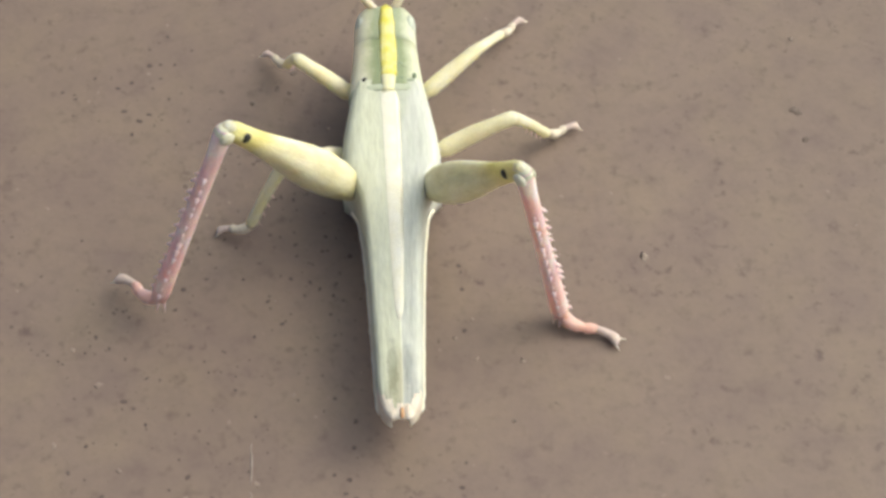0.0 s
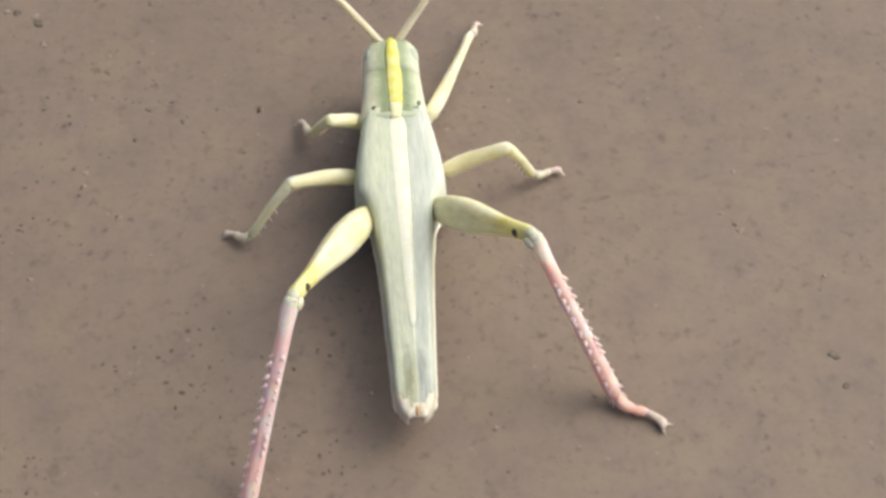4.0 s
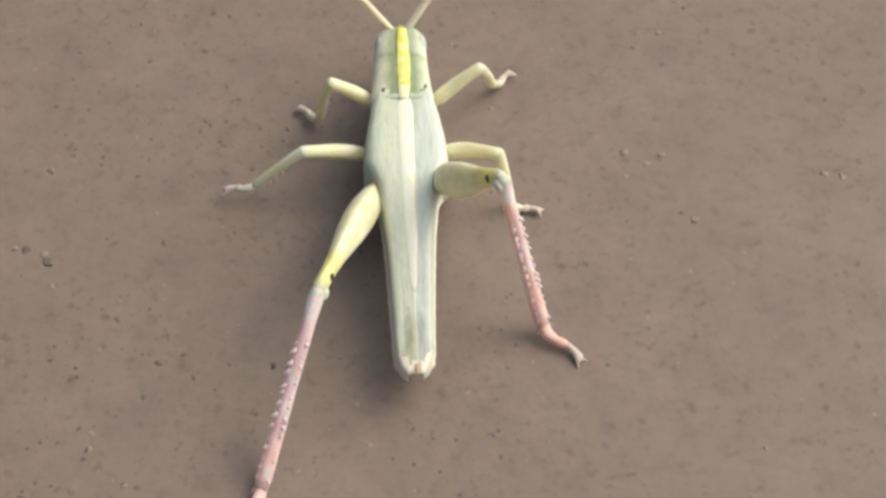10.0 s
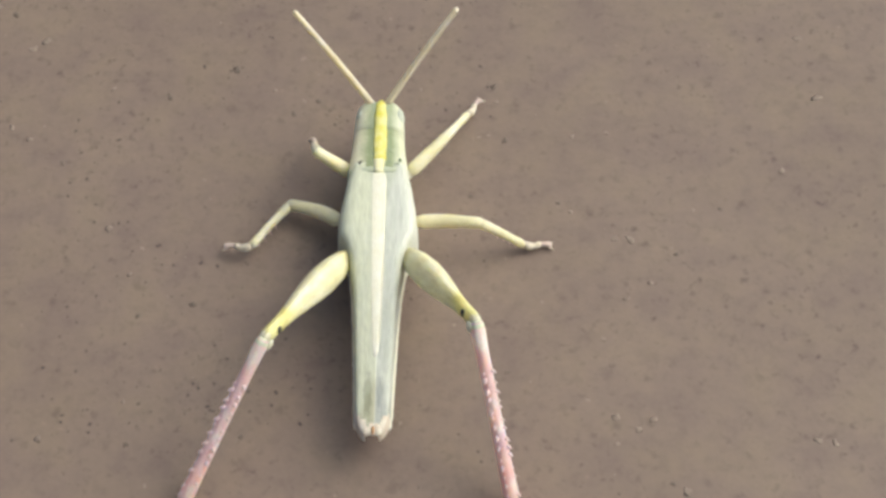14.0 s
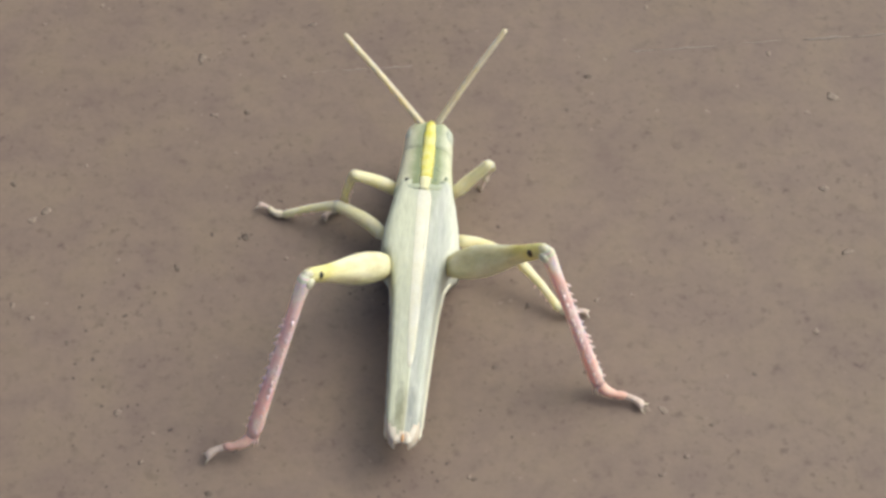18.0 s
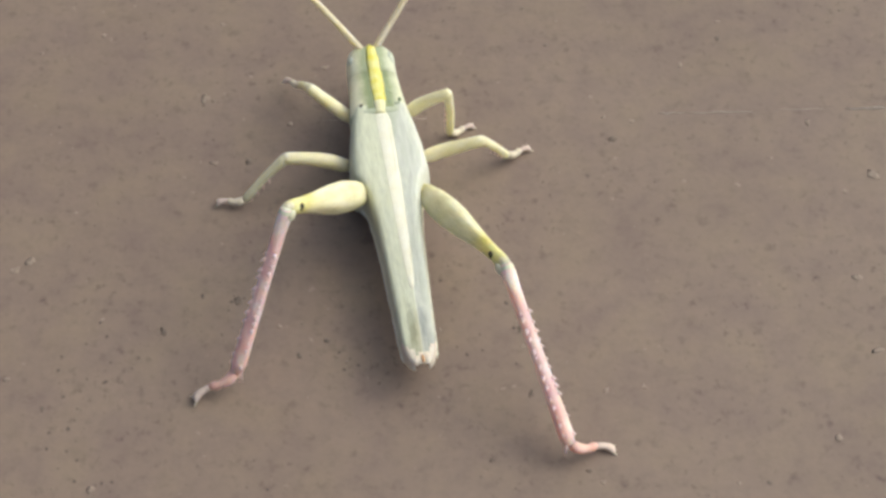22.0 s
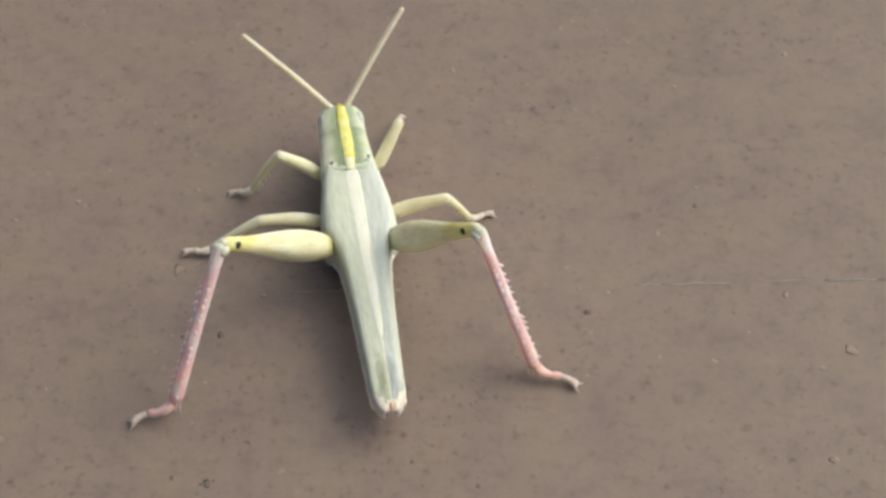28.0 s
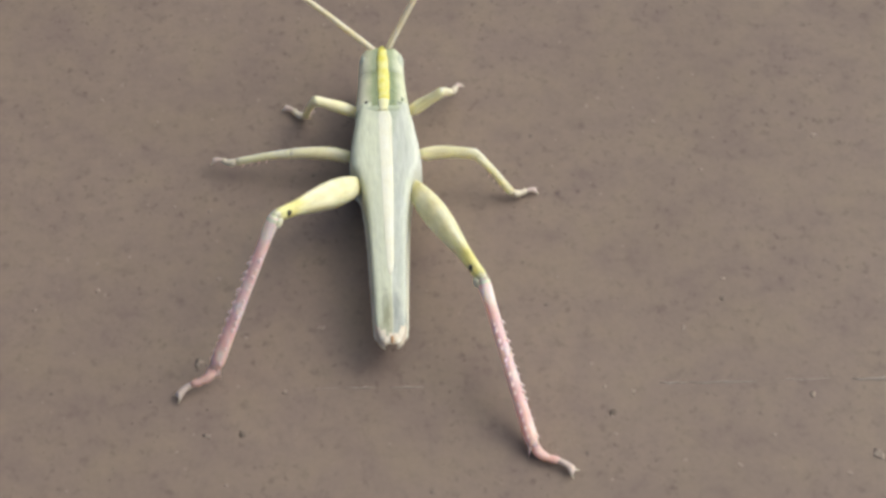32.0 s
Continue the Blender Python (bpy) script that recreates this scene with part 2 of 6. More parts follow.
tinting(M_WING_L, (2.4, -1, 0), (34.0, 38.5), (0.74, 0.71, 0.66), 1.2)
M_LIMB = skin("pale_yellow_limb", [(0.3, (0.75, 0.69, 0.43)), (0.7, (0.85, 0.79, 0.57))], 0.5, sss=0.9)
M_TARSUS = skin("buff_grey_tarsus", [(0.3, (0.62, 0.54, 0.41)), (0.7, (0.74, 0.66, 0.52))], 0.9)
M_HIND_TIP = skin("greyish_pink_foot", [(0.3, (0.57, 0.44, 0.39)), (0.7, (0.68, 0.56, 0.49))], 0.9)
M_KNEE = skin("whitish_knee", [(0.3, (0.72, 0.69, 0.47)), (0.7, (0.84, 0.81, 0.65))], 0.9)
M_DARK = skin("black_spot", [(0.3, (0.02, 0.02, 0.018)), (0.7, (0.05, 0.05, 0.04))], 1.0, sss=0.0)
M_PINK = skin("pink_tibia", [(0.3, (0.91, 0.50, 0.50)), (0.55, (0.93, 0.60, 0.60)), (0.75, (0.94, 0.75, 0.74))], 0.7, rough=0.65, stretch=(1, 0.6, 1), sss=1.0, spec=0.18)
# shin tinted slightly paler along its upper side
tinting(M_PINK, (0, 0, 1), (0.15, 0.55), (1.02, 1.07, 1.06), 0.09)
tinting(M_PINK, (0, 1, 0), (15.0, 25.0), (1.02, 0.93, 0.86), 0.6)
tinting(M_PINK, (0, 1, 0), (1.5, 5.0), (1.03, 1.10, 1.06), 0.4, low=True)
M_PIT = skin("dark_green_mark", [(0.3, (0.20, 0.26, 0.16)), (0.7, (0.32, 0.38, 0.25))], 1.0, sss=0.0)
M_CORAL = skin("coral_tarsus", [(0.3, (0.72, 0.39, 0.34)), (0.7, (0.81, 0.53, 0.47))], 0.6, sss=0.8)
M_SPINE = skin("pale_spine", [(0.3, (0.92, 0.60, 0.58)), (0.7, (0.94, 0.72, 0.69))], 0.9, rough=0.7, sss=0.5, spec=0.12)
M_ANTENNA = skin("straw_antenna", [(0.3, (0.70, 0.58, 0.40)), (0.7, (0.80, 0.70, 0.53))], 0.4, sss=0.9)
M_EYE = skin("glossy_eye", [(0.3, (0.52, 0.57, 0.46)), (0.7, (0.64, 0.68, 0.57))], 1.2, rough=0.35)
M_FLECK = skin("pale_grit", [(0.3, (0.235, 0.182, 0.146)), (0.7, (0.30, 0.245, 0.20))], 1.4, sss=0.0, relief=0.00002, spec=0.2)
M_CRUMB = skin("dark_grit", [(0.3, (0.125, 0.098, 0.08)), (0.7, (0.19, 0.15, 0.122))], 1.4, sss=0.0, relief=0.00002, spec=0.2)
# dark colour for the specks that roughen the grasshopper's shadow
M_SHADOW_SPECK = skin("shadow_specks", [(0.3, (0.095, 0.073, 0.06)), (0.7, (0.15, 0.117, 0.096))], 1.4, sss=0.0, relief=0.00002, spec=0.2)
M_SCRATCH = skin("pale_scratch", [(0.3, (0.26, 0.21, 0.175)), (0.7, (0.36, 0.31, 0.27))], 0.8, sss=0.0)

# ---------------------------------------------------------------- mesh helpers
def put_mesh(name, bm, mats, parent=None, label="", smooth=True):
    bmesh.ops.recalc_face_normals(bm, faces=bm.faces[:])
    me = bpy.data.meshes.new(name)
    bm.to_mesh(me)
    bm.free()
    for m in mats if isinstance(mats, (list, tuple)) else [mats]:
        me.materials.append(m)
    for p in me.polygons:
        p.use_smooth = smooth
    ob = new(name, me)
    if parent:
        ob.parent = parent
    if label:
        tagged(ob, label)
    return ob


def part(name, bm, mat, parent, label=""):
    return put_mesh(name, bm, mat, parent, label)


def loft(rings, bm=None, cap=True, mat=0):
    """Skin over closed rings of equally many points."""
    bm = bm or bmesh.new()
    vs = [[bm.verts.new(p) for p in r] for r in rings]
    n = len(vs[0])
    for a, b in zip(vs, vs[1:]):
        for i in range(n):
            f = bm.faces.new((a[i], a[(i + 1) % n], b[(i + 1) % n], b[i]))
            f.material_index = mat
    if cap:
        for r in (vs[0][::-1], vs[-1]):
            f = bm.faces.new(r)
            f.material_index = mat
    return bm


def power(v, e):
    return math.copysign(abs(v) ** e, v)


def body_ring(y, hw, top, bottom, n=36, e=0.8, keel=0.0, wide=0.45, cx=0.0):
    """A cross section of the body in mm: half width, top and bottom heights, widest at 'wide' of the height."""
    out, mid = [], bottom + (top - bottom) * wide
    for i in range(n):
        a = 2 * math.pi * i / n
        x, s = hw * power(math.cos(a), e), math.sin(a)
        z = mid + (top - mid if s > 0 else mid - bottom) * power(s, e)
        if s > 0:
            z += keel * max(0.0, 1 - abs(x) / (0.35 * hw + 1e-6))
        out.append(Vector((x + cx, y, z)) * 0.001)
    return out


def limb_rings(stations, n=12, sway=0.0, span=1.0):
    """Rings along +y in mm from (y, half thickness x, half depth z, z offset), swaying sideways in an S over the span."""
    return [[Vector((hx * math.cos(2 * math.pi * i / n) + sway * math.sin(2 * math.pi * y / span), y, zo + hz * math.sin(2 * math.pi * i / n))) * 0.001 for i in range(n)] for y, hx, hz, zo in stations]


def cone(bm, base, tip, r, n=6, mat=0):
    """A thin pointed spine between two points in mm."""
    base, tip = Vector(base), Vector(tip)
    d = (tip - base).normalized()
    s = d.orthogonal().normalized()
    u = d.cross(s)
    ring = lambda c, q: [(c + (s * math.cos(2 * math.pi * i / n) + u * math.sin(2 * math.pi * i / n)) * q) * 0.001 for i in range(n)]
    loft([ring(base, r), ring(base.lerp(tip, 0.5), r * 0.7), ring(tip, r * 0.12)], bm, mat=mat)


def ball(bm, centre, radii, mat=0, u=14, v=9):
    """An ellipsoid in mm."""
    g = bmesh.ops.create_uvsphere(bm, u_segments=u, v_segments=v, radius=0.001)
    for w in g["verts"]:
        w.co = Vector((w.co.x * radii[0], w.co.y * radii[1], w.co.z * radii[2])) + Vector(centre) * 0.001
    for f in {f for w in g["verts"] for f in w.link_faces}:
        f.material_index = mat


def along(stations, y):
    """Linear values between stations (y first), y falling or rising."""
    st = sorted(stations)
    if y <= st[0][0]:
        return st[0][1:]
    for a, b in zip(st, st[1:]):
        if y <= b[0]:
            k = (y - a[0]) / (b[0] - a[0])
            return [p + (q - p) * k for p, q in zip(a[1:], b[1:])]
    return st[-1][1:]


# ---------------------------------------------------------------- the ground
def build_ground():
    bm = bmesh.new()
    half = [0.0, 0.4, 2.0, 15.0, 120.0]
    xs = sorted({-h for h in half} | set(half))
    ys = [v + 0.1 for v in xs]
    grid = [[bm.verts.new((x, y, 0)) for x in xs] for y in ys]
    for a, b in zip(grid, grid[1:]):
        for i in range(len(xs) - 1):
            bm.faces.new((a[i], a[i + 1], b[i + 1], b[i]))
    g = put_mesh("ground", bm, M_GROUND, smooth=False)
    return tagged(g, "brown painted slab, dull and slightly gritty, with small marks", "ground", kind="structure")


# ---------------------------------------------------------------- the grasshopper
# body space in mm: y forwards, origin on the ground below the hind edge of the pronotum
WING = [(0.6, 4.25, 10.75, 6.0), (-2.5, 4.95, 10.75, 6.4), (-6.0, 5.55, 10.7, 6.6), (-9.0, 5.85, 10.65, 6.6), (-11.5, 5.75, 10.6, 6.2), (-13.0, 4.8, 10.5, 5.4), (-15.5, 3.88, 10.35, 4.5),
        (-20.0, 3.35, 9.95, 3.9), (-25.0, 3.03, 9.5, 3.5), (-30.0, 2.8, 9.05, 3.2), (-35.0, 2.58, 8.6, 2.9), (-38.5, 2.46, 8.25, 2.6), (-40.4, 2.3, 8.0, 2.3), (-42.0, 1.75, 7.75, 1.8), (-43.0, 1.05, 7.5, 1.2)]
PRONOTUM = [(6.9, 3.6, 10.75, 3.6), (5.0, 3.75, 10.85, 3.4), (3.0, 3.95, 10.85, 3.3), (1.2, 4.2, 10.85, 3.3), (0.0, 4.35, 10.9, 3.6), (-0.7, 4.25, 10.85, 4.2)]
HEAD = [(12.4, 1.7, 10.2, 8.6), (12.2, 2.55, 10.5, 6.4), (11.7, 3.1, 10.75, 4.4), (10.8, 3.42, 10.85, 3.0), (9.4, 3.55, 10.9, 2.4), (8.0, 3.6, 10.85, 2.5), (6.7, 3.5, 10.7, 3.2)]



def wing_point(s, y, side, lift=0.0):
    """A point of the folded wing cover: s runs from the ridge (0) down the side (1)."""
    hw, top, h = along(WING, y)
    a = s * radians(98)
    x = hw * math.sin(a) ** 0.85 if a > 0 else hw * a * 0.8
    z = top - h * (1 - math.cos(a)) ** 3.2 if a > 0 else top
    x += (0.04 if side < 0 else 0.05) * math.sin(a) * min(1.0, max(0.0, (-6 - y) / 6)) if a > 0 else 0
    return Vector((side * (x + lift * math.sin(a)), y, z + lift * math.cos(a)))


def build_wing(parent, side, mat, name, label, lift):
    rings = []
    ys = [0.6 - 43.6 * (i / 80) for i in range(81)]
    s0 = -0.10 if side < 0 else 0.0
    ss = [s0 + (1 - s0) * j / 23 for j in range(24)]
    for y in ys:
        wav = 0.11 * noise.noise(Vector((y * 1.1, side, 0)))
        outer, inner = [], []
        for s in ss:
            vein = (0.02 * math.sin(s * 42 + 0.5 * math.sin(y * 0.5)) + 0.05 * noise.noise(Vector((s * 9, y * 0.6, side)))) * (1 if s > 0.12 else 0)
            edge = wav * max(0.0, (s - 0.7) / 0.3)
            p = wing_point(s, y, side, lift + vein)
            p.x += side * edge
            outer.append(p * 0.001)
            inner.append(wing_point(s, y, side, lift - 0.22) * 0.001)
        rings.append(outer + inner[::-1])
    bm = loft(rings)
    for f in bm.faces:
        x, y, _ = f.calc_center_median() * 1000
        if y < -42.0 + 1.0 * abs(x) + 0.7 * noise.noise(Vector((x * 1.7, y, side))):
            f.material_index = 1
    wing = part(name, bm, [mat, M_TIP], parent, label)
    rings = []
    for i in range(40):
        y = -13.5 - 27.5 * i / 39
        wav = 0.11 * noise.noise(Vector((y * 1.1, side, 0)))
        p = wing_point(0.97, y, side, lift + 0.05) + Vector((side * wav, 0, 0))
        band = (0.26 + (0.34 if side > 0 else 0.14) * i / 39) * min(1.0, (39.5 - i) / 4)
        rings.append([(p + Vector((side * 0.2 - side * band + band * math.cos(a), 0, 0.34 * math.sin(a)))) * 0.001 for a in (0, 1.05, 2.1, 3.15, 4.2, 5.25)])
    part("wing_margin", loft(rings), M_CREAM, wing, "thin cream wing edge")
    return wing


def strip_on(points_left, points_right, thick):
    """A thin raised strip between two rows of points (mm)."""
    rings = []
    for a, b in zip(points_left, points_right):
        m = (a + b) / 2
        u = Vector((0, 0, thick))
        rings.append([p * 0.001 for p in (a, a.lerp(b, 0.22) + u * 0.85, m + u, a.lerp(b, 0.78) + u * 0.85, b, m - Vector((0, 0, 0.4)))])
    return loft(rings)


def build_body(root):
    bm = loft([body_ring(y, hw + 0.22, t, b, e=0.62, keel=0.12, cx=-0.22, wide=0.55) for y, hw, t, b in HEAD])
    head = part("head", bm, M_HEAD, root, "grey-green head with a yellow crown stripe")
    for s in (-1, 1):
        bm = bmesh.new()
        ball(bm, (s * 2.85 - 0.13, 10.1, 8.7), (0.85, 1.8, 1.7), u=20, v=14)
        part("compound_eye", bm, M_EYE, head, "smooth pale bluish eye")
        bm = bmesh.new()
        ball(bm, (-1.25 if s < 0 else 0.9, 12.1, 10.0), (0.5, 0.45, 0.45))
        part("antenna_socket", bm, M_DARK, head, "dark ring at the antenna's root")
    bm = loft([body_ring(y, hw + 0.22, t, b, e=0.62, keel=0.22, cx=-0.22, wide=0.55) for y, hw, t, b in PRONOTUM])
    pron = part("pronotum", bm, M_PRON, root, "sage green saddle-shaped shield")
    for s in (-1, 1):
        for y0 in (2.6,):
            hw = along(PRONOTUM, y0)[0]
            bm = bmesh.new()
            pts = [(s * (hw * k), y0 - 0.25 * k, 10.85 - 6.2 * max(0, k - 0.45) ** 1.6) for k in (0.40, 0.55, 0.7, 0.8)]
            for a, b in zip(pts, pts[1:]):
                cone(bm, a, b, 0.06)
            part("pronotum_groove", bm, M_PRON, pron)
        rnd = random.Random(20 + s)
        for k, y0 in ((0.34, 0.9), (0.62, 0.35), (0.36, 2.9), (0.62, 2.2)):
            hw, top = along(PRONOTUM, y0)[:2]
            bm = bmesh.new()
            ball(bm, (s * hw * k, y0 + rnd.uniform(-0.2, 0.2), top - 0.08 - 2.1 * max(0, k - 0.2) ** 2), (rnd.uniform(0.25, 0.55), rnd.uniform(0.15, 0.32), 0.13), u=10, v=6)
            part("dark_pit", bm, M_PIT, pron)
    rings = []
    for y, hw, t, b in [(-0.25, 4.5, 10.93, 4.0), (-0.55, 4.6, 10.96, 4.1), (-0.95, 4.58, 10.93, 4.3), (-1.15, 4.42, 10.85, 4.5)]:
        rings.append(body_ring(y, hw, t, b, e=0.62, keel=0.2, cx=-0.2, wide=0.55))
    part("pronotum_rim", loft(rings), M_RIM, pron, "pale hind rim of the shield")
    for x, y0, rx, ry in ((-2.75, 0.55, 0.42, 0.5), (-2.2, 0.25, 0.5, 0.22), (2.6, 0.4, 0.5, 0.2), (3.1, 1.2, 0.25, 0.4)):
        bm = bmesh.new()
        ball(bm, (x, y0, along(PRONOTUM, y0)[1] - 0.10 - 0.05 * abs(x)), (rx, ry, 0.16), u=12, v=7)
        part("dark_pit", bm, M_DARK if x == -2.75 else M_PIT, pron)
    # stripes along the back
    L, R = [], []
    for i in range(26):
        y = 12.9 - 11.9 * i / 25
        hw, top = (along(HEAD, min(y, 12.4))[:2] if y > 6.8 else along(PRONOTUM, y)[:2])
        w = 0.66 + 0.44 * math.sin(math.pi * min(1.0, (12.9 - y) / 17.0))
        w *= (1 + 0.14 * noise.noise(Vector((y * 0.6, 4, 0)))) * min(1.0, 0.55 + 0.45 * i / 2)
        drop = 0.0 if y < 11.9 else (y - 11.9) * 0.35
        L.append(Vector((-w, y, top + 0.02 - drop)))
        R.append(Vector((w, y, top + 0.02 - drop)))
    part("yellow_stripe", strip_on(L, R, 0.24), M_YELLOW, root, "lemon yellow stripe over head and shield")
    L, R = [], []
    for i in range(7):
        y = 1.05 - 2.3 * i / 6
        w = 1.0 - 0.16 * (i / 6) + 0.06 * noise.noise(Vector((y * 1.3, 9, 0)))
        top = along(PRONOTUM, y)[1] + 0.03
        L.append(Vector((-w - 0.05, y, top)))
        R.append(Vector((w - 0.05, y, top)))
    part("stripe_end", strip_on(L, R, 0.34), M_STRAW, root, "pale straw end of the yellow stripe")
    L, R = [], []
    for i in range(30):
        y = -0.7 - 31.0 * i / 29
        w = (1.28 * (1 - i / 29) ** 0.42 + 0.14) * min(1.0, 0.62 + 0.19 * i) * (1 + 0.10 * noise.noise(Vector((y * 0.5, 2, 0))))
        cx = -0.15 + 0.35 * (i / 29)
        top = along(WING, y)[1]
        L.append(Vector((cx - w, y, top + 0.06 - 0.05 * w)))
        R.append(Vector((cx + w, y, top + 0.06 - 0.05 * w)))
    part("cream_stripe", strip_on(L, R, 0.13), M_CREAM, root, "cream stripe along the folded wings")
    # trunk and abdomen below the wings
    trunk = [(6.0, 2.9, 8.5, 3.0), (2.0, 3.5, 9.5, 2.4), (-4.0, 4.6, 9.6, 2.0), (-9.0, 5.2, 9.4, 2.0), (-12.0, 4.7, 9.2, 2.2), (-15.0, 3.6, 8.9, 2.6)]
    bm = loft([body_ring(*r) for r in trunk])
    part("thorax", bm, M_BELLY, root, "olive green thorax")
    rings = []
    for i in range(37):
        y = -14.0 - 26.5 * i / 36
        k = i / 36
        swell = 0.12 * abs(math.sin(k * math.pi * 9))
        rings.append(body_ring(y, (3.3 - 1.5 * k) + swell, 8.6 - 1.6 * k, 2.7 + 2.3 * k - swell, n=20))
    rings.append(body_ring(-41.2, 0.9, 6.4, 5.6, n=20))
    part("abdomen", loft(rings), M_BELLY, root, "segmented olive abdomen")
    build_wing(root, 1, M_WING_R, "forewing", "bluish white folded wing cover", 0.0)
    build_wing(root, -1, M_WING_L, "forewing", "pale greenish folded wing cover, lapped over the other", 0.10)
    # pinkish tips and the notch between them
    for s in (-1, 1):
        bm = bmesh.new()
        ball(bm, (s * 0.80, -42.0, 7.35), (0.66, 1.15, 0.5), u=12, v=7)
        part("tail_tip", bm, M_TIP, root, "pinkish cream tail tip")
    bm = bmesh.new()
    ball(bm, (0.12, -42.3, 7.72), (0.24, 0.85, 0.22), u=12, v=7)
    part("tail_notch", bm, M_NOTCH, root, "rusty brown notch between the tail tips")
    for s in (-1, 1):
        for kind, r in (("front", 1.0), ("mid", 1.1), ("hind", 1.5)):
            x, y, z = (v * 1000 for v in LEG[kind][:3])
            bm = bmesh.new()
            ball(bm, (s * (x - 0.5), y, z - 0.2), (r * 1.1, r, r))
            part("coxa", bm, M_LIMB, root)


def build_femur(root, kind, length, side):
    mm = length * 1000
    bm = bmesh.new()
    if kind == "hind":
        prof = [(0.0, 0.6, 0.75), (0.05, 1.2, 1.5), (0.13, 1.7, 2.1), (0.24, 2.1, 2.55), (0.36, 2.2, 2.7), (0.48, 2.0, 2.5), (0.60, 1.62, 2.05), (0.72, 1.22, 1.6), (0.82, 1.05, 1.35), (0.90, 1.0, 1.25), (0.96, 1.0, 1.25), (1.0, 0.78, 1.0)]
        n = 20
        rings = []
        for k, hx, hz in prof:
            ring = []
            for i in range(n):
                a = 2 * math.pi * i / n
                flat = 1 - 0.10 * abs(math.sin(2 * a))
                ring.append(Vector((hx * math.cos(a) * flat, k * mm, hz * math.sin(a) * flat + 0.35 * math.sin(k * math.pi))) * 0.001)
            rings.append(ring)
        fem = part("hind_femur", loft(rings), M_FEMUR, root, "thick yellow-green thigh")
        # chevron ridges on both flat sides
        for s in (-1, 1):
            bm = bmesh.new()
            for j in range(9):
                k = 0.12 + 0.055 * j
                hx, hz = along([(p[0], p[1], p[2]) for p in prof], k)
                for d in (-1, 1):
                    cone(bm, (s * hx * 0.97, k * mm, 0.15), (s * hx * 0.55, (k - 0.045) * mm, 0.2 + d * hz * 0.72), 0.07, 4)
            part("herringbone_ridge", bm, M_FEMUR, fem)
        bm = bmesh.new()
        ball(bm, (0, mm * 0.985, 0.1), (0.80, 0.95, 0.95), u=14, v=9)
        part("knee_cap", bm, M_LIMB, fem, "pale yellow swollen knee")
        bm = bmesh.new()
        ball(bm, (side * 0.68, mm * 0.90, 0.30), (0.42, 0.74, 0.62), u=12, v=7)
        part("knee_spot", bm, M_DARK, fem, "black spot beside the knee")
        for s in (-1, 1):
            back = s == side
            bm = bmesh.new()
            ball(bm, (s * (0.85 if back else 0.62), mm * 0.985, -0.70), (0.45 if back else 0.35, 0.85, 0.85), u=12, v=7)
            part("knee_lobe", bm, M_KNEE, fem, "whitish lobe of the knee")
    else:
        r = 1.02 if kind == "front" else 1.08
        st = [(0.0, 0.7 * r, 0.8 * r, 0), (0.12 * mm, r, 1.05 * r, 0), (0.28 * mm, r, 1.05 * r, 0.3), (0.5 * mm, 0.97 * r, 1.0 * r, 0.42), (0.8 * mm, 0.82 * r, 0.86 * r, 0.25), (0.95 * mm, 0.85 * r, 0.88 * r, 0), (mm + 0.25, 0.70 * r, 0.72 * r, 0), (mm + 0.55, 0.35 * r, 0.36 * r, 0)]
        fem = part(kind + "_femur", loft(limb_rings(st)), M_LIMB, root)
    return fem


